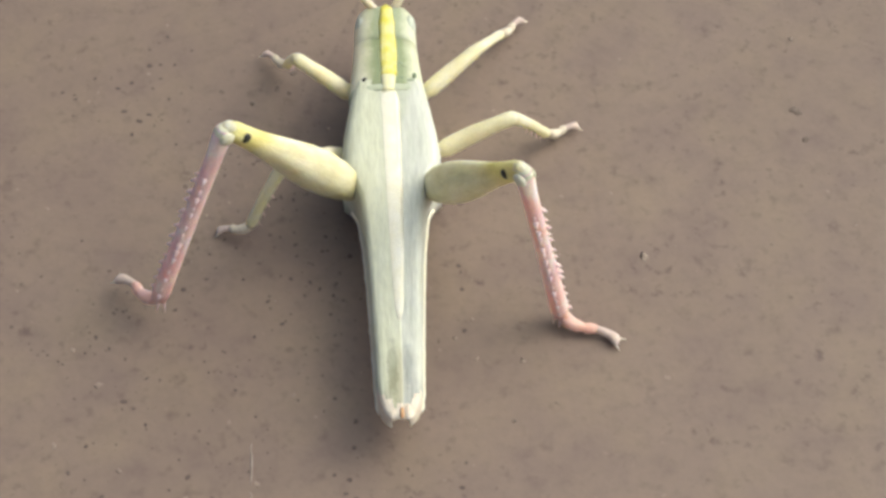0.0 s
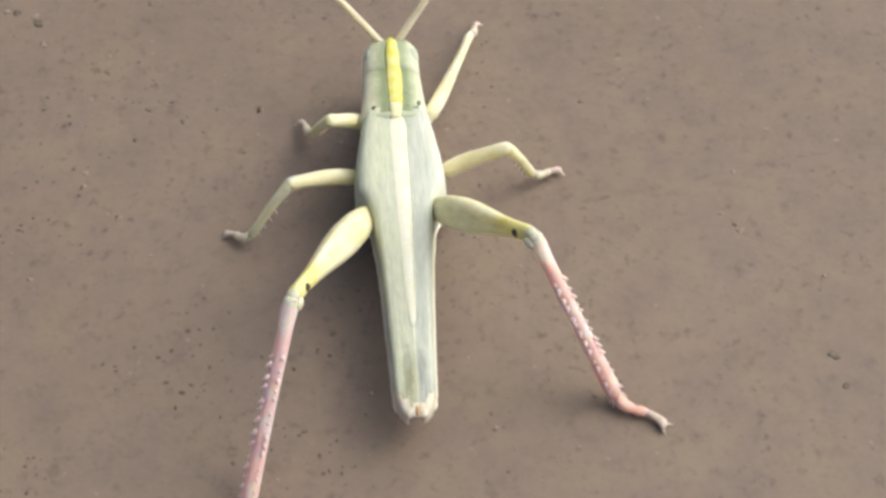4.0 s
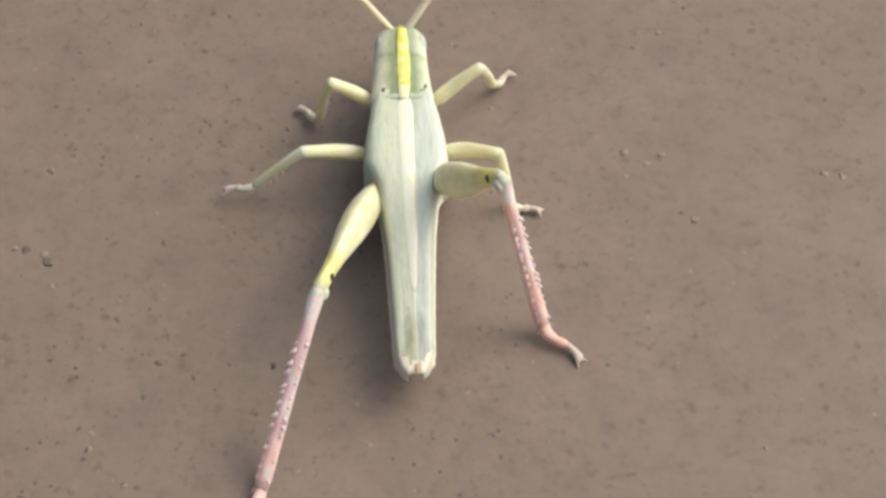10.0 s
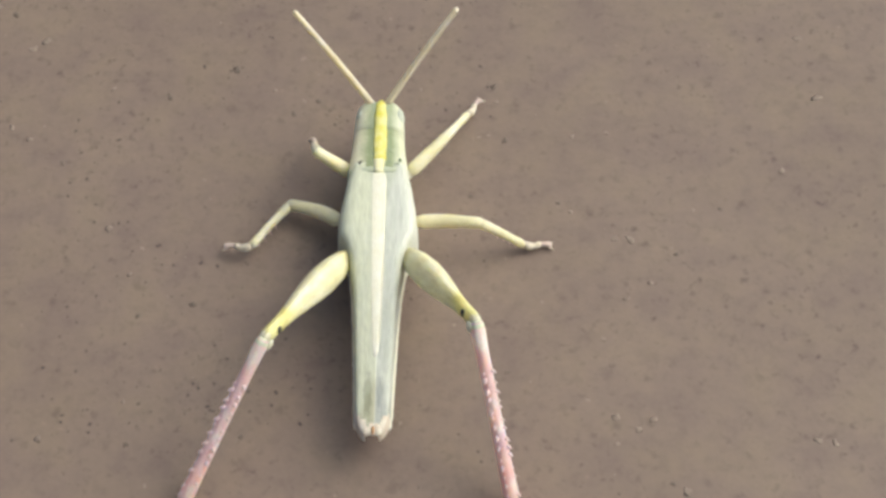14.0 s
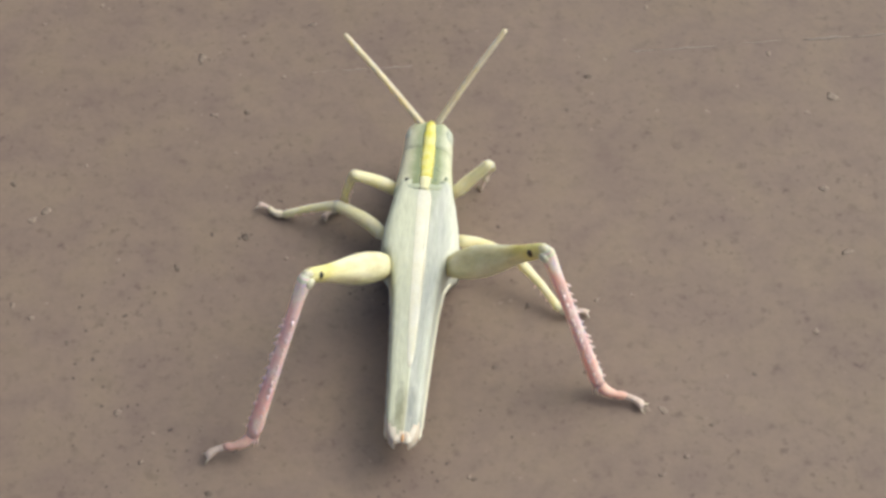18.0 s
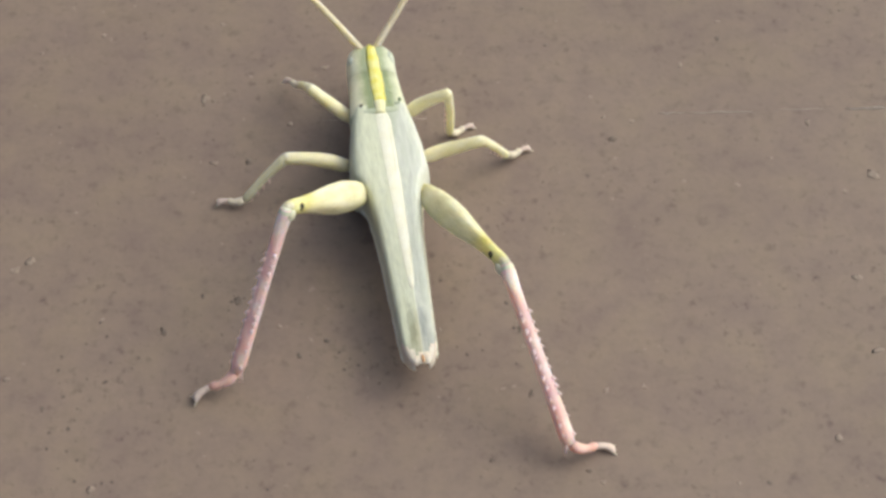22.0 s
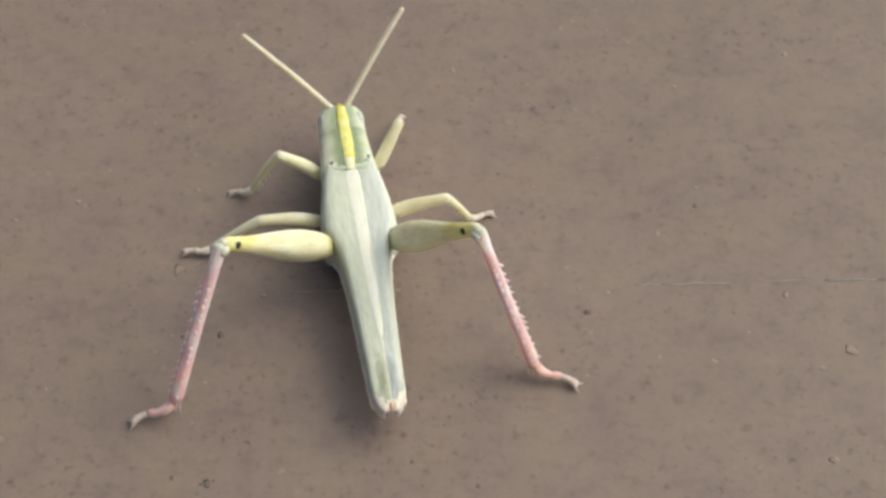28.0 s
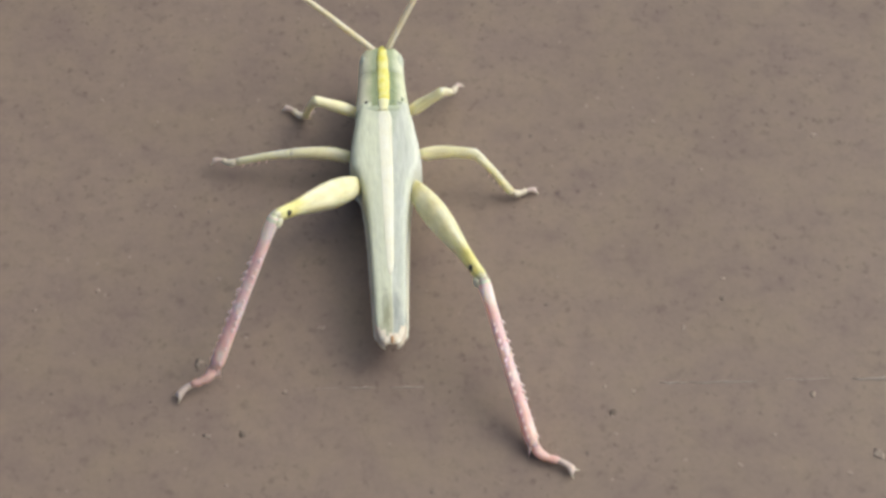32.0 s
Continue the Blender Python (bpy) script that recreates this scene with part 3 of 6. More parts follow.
def build_tibia(root, kind, length):
    mm = length * 1000
    if kind == "hind":
        st = [(0, 0.8, 0.85, 0.1), (0.05 * mm, 1.02, 1.04, 0.05), (0.14 * mm, 0.88, 0.92, 0), (0.5 * mm, 0.88, 0.90, 0), (0.8 * mm, 1.0, 1.0, 0), (0.94 * mm, 1.1, 1.06, 0), (mm, 0.82, 0.82, 0)]
        tib = part("hind_tibia", loft(limb_rings(st, 14)), M_PINK, root, "slender rosy pink shin with pale spines")
        bm = loft(limb_rings([(-0.25, 0.6, 0.7, 0.1), (0.4, 0.95, 1.02, 0.05), (1.6, 0.92, 0.96, 0), (2.6, 0.80, 0.84, 0)], 14))
        part("tibia_collar", bm, M_KNEE, tib, "whitish ring below the knee")
        rnd = random.Random(17)
        for s in (-1, 1):
            for j in range(14):
                y = mm * (0.26 + 0.052 * j) + rnd.uniform(-0.35, 0.35)
                big = rnd.uniform(0.6, 1.15)
                bm = bmesh.new()
                sx, sz = s * math.sin(radians(46)), math.cos(radians(46))
                q = 1.0 + 0.40 * big
                cone(bm, (sx * 0.66, y, sz * 0.66), (sx * q, y + 0.5 * big, sz * q), 0.36 * big, 6)
                part("spine", bm, M_SPINE, tib)
        bm = bmesh.new()
        for s in (-1, 1):
            cone(bm, (s * 0.45, mm - 0.4, -0.3), (s * 1.0, mm + 1.4, -0.75), 0.24, 6)
            cone(bm, (s * 0.5, mm - 0.5, 0.3), (s * 1.15, mm + 1.0, 0.5), 0.22, 6)
        part("tibia_spur", bm, M_CORAL, tib)
    else:
        r = 0.70 if kind == "front" else 0.72
        st = [(-0.35, 0.55 * r, 0.55 * r, 0), (0, 1.02 * r, 1.02 * r, 0), (0.07 * mm, 1.12 * r, 1.12 * r, 0), (0.25 * mm, 0.95 * r, 0.95 * r, 0.16), (0.5 * mm, 0.88 * r, 0.88 * r, 0.24), (0.72 * mm, 0.85 * r, 0.85 * r, 0.14), (0.93 * mm, 0.95 * r, 0.95 * r, 0), (mm, 0.7 * r, 0.7 * r, 0)]
        tib = part(kind + "_tibia", loft(limb_rings(st)), M_LIMB, root)
        for s in (-1, 1):
            for j in range(4):
                y = mm * (0.45 + 0.14 * j)
                bm = bmesh.new()
                cone(bm, (s * 0.35 * r, y, -0.5 * r), (s * 0.95 * r, y + 0.4, -1.1 * r), 0.1, 4)
                part("spine", bm, M_SPINE, tib)
    return tib


def build_tarsus(root, kind, length, side):
    """A jointed foot: two swollen segments, a thin end segment, pad and two claws, in a slight S."""
    mm = length * 1000
    hind = kind == "hind"
    r = 0.78 if hind else 0.62
    sway = side * (0.42 if hind else 0.22)
    st = [(0, 0.8 * r, 0.75 * r, 0), (0.06 * mm, 1.0 * r, 0.95 * r, 0), (0.14 * mm, 1.08 * r, 0.95 * r, 0), (0.24 * mm, 0.98 * r, 0.85 * r, -0.03), (0.34 * mm, 0.88 * r, 0.78 * r, -0.05), (0.40 * mm, 0.68 * r, 0.62 * r, 0), (0.46 * mm, 0.92 * r, 0.8 * r, 0), (0.54 * mm, 0.85 * r, 0.74 * r, 0), (0.61 * mm, 0.66 * r, 0.6 * r, 0)]
    tar = part(kind + "_tarsus", loft(limb_rings(st, 12, sway, mm)), M_CORAL if hind else M_TARSUS, root, "coral pink jointed foot" if hind else "")
    for k in (0.16, 0.46):
        bm = bmesh.new()
        ball(bm, (sway * math.sin(2 * math.pi * k), k * mm, -0.72 * r), (0.6 * r, 0.085 * mm, 0.35 * r), u=10, v=6)
        part("foot_pad", bm, M_TARSUS, tar)
    st = [(0.58 * mm, 0.55 * r, 0.52 * r, 0), (0.66 * mm, 0.60 * r, 0.58 * r, 0.02), (0.78 * mm, 0.62 * r, 0.6 * r, 0.05), (0.88 * mm, 0.80 * r, 0.66 * r, 0.05), (0.95 * mm, 0.95 * r, 0.68 * r, 0), (mm, 0.6 * r, 0.4 * r, 0)]
    part("tarsus_tip", loft(limb_rings(st, 12, sway, mm)), M_HIND_TIP, tar, "greyish buff foot tip")
    bm = bmesh.new()
    for s in (-1, 1):
        cone(bm, (s * 0.45 * r, 0.95 * mm, 0), (s * 1.15 * r, 1.08 * mm, -0.15), 0.2, 5)
    part("claw", bm, M_TARSUS, tar)
    return tar


def build_antenna(root, length):
    mm = length * 1000
    st = []
    for i in range(49):
        k = i / 48
        r = (0.54 - 0.12 * k) * (1.06 if i % 2 else 0.94)
        if i == 48:
            r *= 0.5
        st.append((k * mm, r, r, 0.9 * math.sin(k * math.pi) * 0.35))
    ob = part("antenna", loft(limb_rings(st, 8)), M_ANTENNA, root, "straw-coloured ringed feeler")
    bm = bmesh.new()
    ball(bm, (0, 0.35, 0), (0.5, 0.75, 0.5), u=10, v=6)
    part("antenna_base", bm, M_DARK, ob)
    return ob


LEG = {
    "front": (0.00436, 0.00235, 0.00568, 0.00834, 0.01037, 0.00419),
    "mid": (0.00557, -0.00610, 0.00518, 0.00983, 0.00954, 0.00424),
    "hind": (0.00396, -0.01250, 0.00610, 0.02650, 0.02629, 0.00722),
}  # root x, y, z; femur, tibia, tarsus lengths
ANTENNA = 0.0185
SIDES = (("left", -1), ("right", 1))
build_ground()
grasshopper = tagged(new("grasshopper"), "pale green grasshopper with yellow stripe and pink hind shins", "grasshopper")
build_body(grasshopper)
legs = {}
for side_name, side in SIDES:
    for kind in ("front", "mid", "hind"):
        bx, by, bz, lf, lt, ls = LEG[kind]
        femur, tibia, tarsus = build_femur(grasshopper, kind, lf, side), build_tibia(grasshopper, kind, lt), build_tarsus(grasshopper, kind, ls, side)
        legs[side_name, kind] = (femur, tibia, tarsus, Vector((side * bx, by, bz)), lf, lt)
antennae = {side_name: build_antenna(grasshopper, ANTENNA) for side_name, side in SIDES}

# ---------------------------------------------------------------- marks and grit on the ground
def lump(seed, radius, flat):
    """A small irregular grain lying on the ground, its foot a little sunk in."""
    rnd = random.Random(seed)
    long = 0.75 + 0.6 * rnd.random()
    bm = bmesh.new()
    bmesh.ops.create_icosphere(bm, subdivisions=2, radius=radius)
    for v in bm.verts:
        k = 1 + 1.0 * noise.noise(v.co / radius * 1.3 + Vector((seed * 3.1, 0, 0)))
        v.co = Vector((v.co.x * k * long, v.co.y * k / long, v.co.z * flat * k))
    return bm


def build_grit(dark, seed, rows):
    """Single grains at (x, y) with their size, in mm."""
    mat, name, flat = (M_CRUMB, "dark_crumb", 0.035) if dark else (M_FLECK, "pale_fleck", 0.025)
    label, group = ("small dark crumb of dirt on the brown slab", "dark crumbs on the slab") if dark else ("pale flat fleck of grit on the brown slab", "pale flecks on the slab")
    for x, y, size in rows:
        seed += 1
        r = size * 0.31 * 0.001
        ob = put_mesh(name, lump(seed, r, flat), mat)
        ob.matrix_basis = pose(x * 0.001, y * 0.001, r * flat * 0.25, 0, 0, seed * 47 % 360)
        tagged(ob, label, "grit", group)


def scatter(name, mat, count, lo, hi, flat, seed, label, left=-0.16, right=0.17, clump=-1.0, near=-0.18, far=0.34):
    """Grains too fine to count, joined into one."""
    rnd = random.Random(seed)
    verts, faces, made = [], [], 0
    while made < count:
        x, y = rnd.uniform(left, right), rnd.uniform(near, far)
        if noise.noise(Vector((x * 55, y * 55, seed))) < clump:
            continue
        made += 1
        r = lo + (hi - lo) * rnd.random() ** 3
        n, b, turn, long = 6, len(verts), rnd.random() * 6.3, 0.5 + 1.1 * rnd.random()
        for j in range(n):
            a = 2 * math.pi * j / n
            q = r * (0.75 + 0.5 * rnd.random())
            u, v = q * math.cos(a) * long, q * math.sin(a)
            verts.append((x + u * math.cos(turn) - v * math.sin(turn), y + u * math.sin(turn) + v * math.cos(turn), -0.00002))
        for j in range(n):
            px, py, _ = verts[b + j]
            verts.append((x + (px - x) * 0.55, y + (py - y) * 0.55, r * flat))
        for j in range(n):
            k = (j + 1) % n
            faces.append((b + j, b + k, b + n + k, b + n + j))
        faces.append(tuple(b + n + j for j in range(n)))
    me = bpy.data.meshes.new(name)
    me.from_pydata(verts, [], faces)
    me.materials.append(mat)
    return tagged(new(name, me), label, "grit", kind="stuff")


def build_scratch(name, x0, y0, x1, y1, width, keep, seed, label):
    """A faint broken scratch: short thin raised burrs in a row."""
    rnd = random.Random(seed)
    a, b = Vector((x0, y0, 0)), Vector((x1, y1, 0))
    d = (b - a).normalized()
    side = Vector((-d.y, d.x, 0))
    s, total = 0.0, (b - a).length
    root = tagged(new(name), label, "scratch")
    root.matrix_basis = pose(x0, y0, 0)
    while s < total:
        step = 0.0025 + 0.008 * rnd.random()
        if noise.noise(Vector((s * 38, seed, 0))) * 0.5 + 0.5 > 1 - keep:
            c = d * s + side * (0.00025 * noise.noise(Vector((s * 90, seed, 3))))
            w = width * (0.5 + 0.8 * rnd.random())
            rings = []
            for k in range(7):
                p = c + d * step * k / 6 + side * (0.0003 * noise.noise(Vector((s * 90 + k * 0.7, seed, 5))))
                q = math.sin(math.pi * (0.08 + 0.84 * k / 6)) * (0.6 + 0.5 * rnd.random())
                rings.append([p - side * w * q, p + Vector((0, 0, 0.00004)) * q, p + side * w * q, p - Vector((0, 0, 0.00004))])
            part("burr", loft(rings), M_SCRATCH, root)
        s += step * (0.9 + 0.6 * rnd.random())


build_grit(False, 0, [(-23.5, -69.7, 0.9), (-31.0, -66.8, 1.0), (-27.1, -59.1, 1.4), (20.3, -55.2, 1.1), (15.1, -55.1, 0.9), (-30.5, -54.6, 1.1), (12.7, -52.4, 0.8), (14.6, -49.8, 0.6), (-3.3, -22.5, 0.9), (34.7, -40.9, 1.7), (55.0, -7.2, 1.0), (-46.9, -4.5, 1.1), (-31.6, -1.3, 0.7), (45.2, 0.2, 1.2), (43.0, 3.0, 1.0), (-36.3, 4.8, 1.4), (45.3, 9.7, 0.9), (-41.2, 9.9, 1.5), (-41.2, 12.2, 1.2), (50.7, 16.7, 0.8), (31.6, 29.5, 0.9), (-48.9, 34.7, 1.5), (30.0, 39.0, 0.8)])
build_grit(False, 24, [(-50.6, 39.9, 1.8), (45.6, 39.9, 0.8), (-54.7, 41.0, 1.5), (-59.1, 44.2, 1.2), (-9.3, 45.2, 0.7), (39.3, 45.5, 1.8), (60.7, 52.8, 1.5), (58.3, 53.3, 2.0), (-51.3, 54.4, 1.7), (33.2, 55.2, 1.6), (35.4, 56.8, 1.5), (30.1, 57.2, 1.7), (-39.8, 60.2, 1.0), (11.2, 65.4, 1.3), (5.6, 77.6, 1.1), (36.7, 79.7, 1.2), (-40.8, 81.8, 1.2), (-39.4, 86.4, 1.0), (34.2, 87.5, 2.3), (31.8, 87.7, 1.7), (-44.7, 90.0, 1.7), (25.4, 92.7, 1.0), (44.1, 92.9, 1.0), (58.5, 100.2, 1.5)])
build_grit(False, 48, [(26.3, 107.1, 1.3), (-58.8, 107.1, 1.3), (31.7, 107.8, 1.1), (-61.8, 109.4, 1.5), (14.6, 114.1, 1.1), (65.7, 114.6, 1.9), (-20.7, 116.7, 1.0), (2.6, 116.7, 0.8), (-46.5, 117.2, 1.3), (-60.4, 125.6, 2.1), (64.2, 127.0, 1.9), (-58.3, 127.3, 2.2), (-67.1, 134.7, 1.7), (-52.8, 136.1, 0.9), (-29.1, 137.8, 1.0), (64.0, 142.7, 1.4), (47.6, 143.5, 1.2), (68.7, 145.9, 3.0), (-32.7, 145.9, 1.7), (29.1, 148.1, 1.0), (53.1, 148.8, 1.1), (28.7, 151.4, 1.2), (-21.6, 153.8, 1.2), (31.9, 155.5, 1.2)])
build_grit(False, 72, [(59.5, 155.9, 1.6), (27.5, 156.2, 1.1), (-35.3, 158.5, 2.5), (25.6, 160.2, 1.1), (-16.7, 165.4, 1.7), (40.2, 167.2, 1.3), (-62.4, 167.2, 1.1), (-52.9, 171.1, 1.2), (-33.8, 174.0, 1.3), (46.8, 176.5, 1.1), (-36.6, 187.0, 1.1), (-42.4, 187.7, 0.9), (44.3, 197.9, 1.1), (6.8, 200.5, 1.5), (63.7, 205.5, 1.8), (36.8, 207.6, 1.0), (-57.3, 209.3, 1.0)])
build_grit(True, 89, [(19.3, -62.9, 0.8), (55.4, -23.3, 1.4), (-17.6, -40.5, 0.8), (15.6, -6.7, 0.6), (44.6, 1.3, 1.3), (54.5, -18.9, 2.1), (-12.8, -18.7, 1.0), (-16.8, -16.9, 0.9), (-8.0, -13.8, 1.3), (-34.9, 17.6, 1.1), (-28.6, 20.4, 1.2), (-18.1, 22.2, 1.5), (25.9, 22.2, 1.2), (-33.3, 22.6, 1.2), (-9.4, 23.3, 0.7), (60.9, 38.1, 1.1), (-50.0, 38.9, 2.3), (-53.1, 40.8, 1.8), (-34.3, 41.9, 1.1), (-42.1, 42.6, 1.0), (-24.6, 43.6, 1.0), (37.4, 46.8, 1.3), (-38.9, 53.4, 1.2)])
build_grit(True, 113, [(-22.8, 54.6, 1.0), (14.9, 64.6, 1.3), (-39.0, 74.5, 1.0), (-31.0, 76.4, 1.5), (32.7, 76.9, 1.0), (6.4, 77.3, 1.1), (40.9, 84.8, 1.2), (23.6, 94.4, 1.0), (10.3, 95.7, 1.2), (-53.1, 102.5, 1.3), (15.8, 106.4, 1.5), (-17.5, 111.9, 1.4), (-13.7, 114.5, 1.2), (-37.4, 115.5, 1.4), (14.2, 117.1, 1.5), (-27.1, 121.0, 1.9), (80.9, 126.1, 1.5), (-64.1, 132.9, 1.6), (1.6, 137.6, 0.9), (-27.5, 146.3, 1.6), (28.8, 151.9, 1.7), (18.6, 170.8, 1.1), (46.5, 172.9, 1.3), (14.8, 178.6, 0.8)])
build_grit(True, 137, [(15.9, 203.9, 1.0)])
scatter("fine_pale_grit", M_FLECK, 900, 0.00008, 0.00034, 0.10, 11, "fine pale grit strewn over the brown slab")
scatter("fine_dark_grit", M_CRUMB, 500, 0.00010, 0.00038, 0.10, 12, "fine dark grit strewn over the brown slab")
# next three: dark specks put where the shadow falls, for its blotchy look
scatter("shadow_specks", M_SHADOW_SPECK, 1500, 0.00007, 0.00042, 0.04, 13, "small dark specks put on the brown slab where the grasshopper's shadow falls", -0.052, 0.014, 0.1, -0.075, 0.13)
scatter("start_shadow_specks", M_SHADOW_SPECK, 170, 0.00020, 0.00050, 0.03, 16, "larger dark specks put in the shadow's strip of slab where the walk begins", -0.046, 0.004, 0.0, -0.085, -0.012)
scatter("dark_specks", M_SHADOW_SPECK, 500, 0.00006, 0.00034, 0.04, 15, "dark specks put in the shadow's strip further along the brown slab", -0.05, 0.02, 0.1, 0.13, 0.26)
scatter("pale_scuffs", M_FLECK, 900, 0.00010, 0.00050, 0.04, 14, "small pale scuffs in the brown slab along the walked line", -0.062, 0.04, -0.05)
build_scratch("scratch", 0.036, 0.1572, 0.17, 0.1642, 0.00026, 0.72, 3, "long faint pale scratch across the brown slab")
build_scratch("scratch", -0.13, 0.1486, 0.02, 0.1564, 0.00020, 0.40, 5, "faint broken pale scratch across the brown slab")
build_scratch("scratch", -0.0094, -0.0661, -0.0091, -0.0726, 0.00030, 0.9, 7, "short pale scratch in the brown slab")


# ---------------------------------------------------------------- movement
def ease(rows, t):
    """Values between rows, at rest in each row (for feet that stand and step)."""
    if t <= rows[0][0]:
        return list(rows[0][1:])
    for a, b in zip(rows, rows[1:]):
        if t <= b[0]:
            k = (t - a[0]) / (b[0] - a[0])
            k = k * k * (3 - 2 * k)
            return [p + (q - p) * k for p, q in zip(a[1:], b[1:])]
    return list(rows[-1][1:])


def glide(rows, t):
    """Values on a smooth curve through the rows."""
    if t <= rows[0][0]:
        return list(rows[0][1:])
    if t >= rows[-1][0]:
        return list(rows[-1][1:])
    i = max(j for j in range(len(rows) - 1) if rows[j][0] <= t)
    a, b = rows[i], rows[i + 1]
    p, n = rows[max(i - 1, 0)], rows[min(i + 2, len(rows) - 1)]
    h = b[0] - a[0]
    k = (t - a[0]) / h
    out = []
    for c in range(1, len(a)):
        m0 = (b[c] - p[c]) / max(b[0] - p[0], 1e-6) * h
        m1 = (n[c] - a[c]) / max(n[0] - a[0], 1e-6) * h
        out.append((2 * k**3 - 3 * k**2 + 1) * a[c] + (k**3 - 2 * k**2 + k) * m0 + (3 * k**2 - 2 * k**3) * b[c] + (k**3 - k**2) * m1)
    return out


def aim(start, end, up):
    """The pose of a limb piece that runs along its y from start towards end, its z towards up."""
    y = (end - start).normalized()
    x = y.cross(up)
    if x.length < 1e-6:
        x = y.orthogonal()
    x.normalize()
    z = x.cross(y)
    m = Matrix((x, y, z)).transposed().to_4x4()
    m.translation = start
    return m


def knee_place(base, ankle, lf, lt, swivel):
    """The knee of a two-piece limb; swivel turns it about the line from base to ankle, 0 is upwards."""
    v = ankle - base
    reach = min(max(v.length, abs(lf - lt) + 1e-4), lf + lt - 1e-4)
    v.normalize()
    a = (lf * lf - lt * lt + reach * reach) / (2 * reach)
    h = math.sqrt(max(lf * lf - a * a, 0))
    e = (Vector((0, 0, 1)) - v * v.z).normalized()
    g = v.cross(e)
    return base + v * a + (e * math.cos(swivel) + g * math.sin(swivel)) * h, base + v * reach


STEPS = [i / 10 for i in range(321)]


def stride(leg, body, rows):
    """Keys the three pieces of a leg. Rows: seconds, ankle and foot tip on the ground (mm), swivel (degrees)."""
    femur, tibia, tarsus, base, lf, lt = leg
    keys = ([], [], [])
    for t in STEPS:
        ax, ay, az, tx, ty, tz, sw = ease(rows, t)
        inv = body[t].inverted()
        ankle, tip = inv @ (Vector((ax, ay, az)) * 0.001), inv @ (Vector((tx, ty, tz)) * 0.001)
        knee, reached = knee_place(base, ankle, lf, lt, radians(sw))
        bend = (knee - (base + reached) / 2)
        tip = tip + (reached - ankle)
        keys[0].append((t, aim(base, knee, bend)))
        keys[1].append((t, aim(knee, reached, bend)))
        keys[2].append((t, aim(reached, tip, Vector((0, 0, 1)))))
    for piece, k in zip((femur, tibia, tarsus), keys):
        walk(piece, k)


def feel(antenna, side, rows):
    """Keys an antenna. Rows: seconds, turn outwards and lift (degrees) in body space."""
    keys = []
    root = Vector((-0.00125 if side < 0 else 0.00078, 0.0119, 0.0101))
    for t in STEPS:
        out, up = (radians(v) for v in glide(rows, t))
        out += 0.02 if side > 0 else 0
        d = Vector((side * math.sin(out) * math.cos(up), math.cos(out) * math.cos(up), math.sin(up)))
        keys.append((t, aim(root, root + d, Vector((0, 0, 1)))))
    walk(antenna, keys)


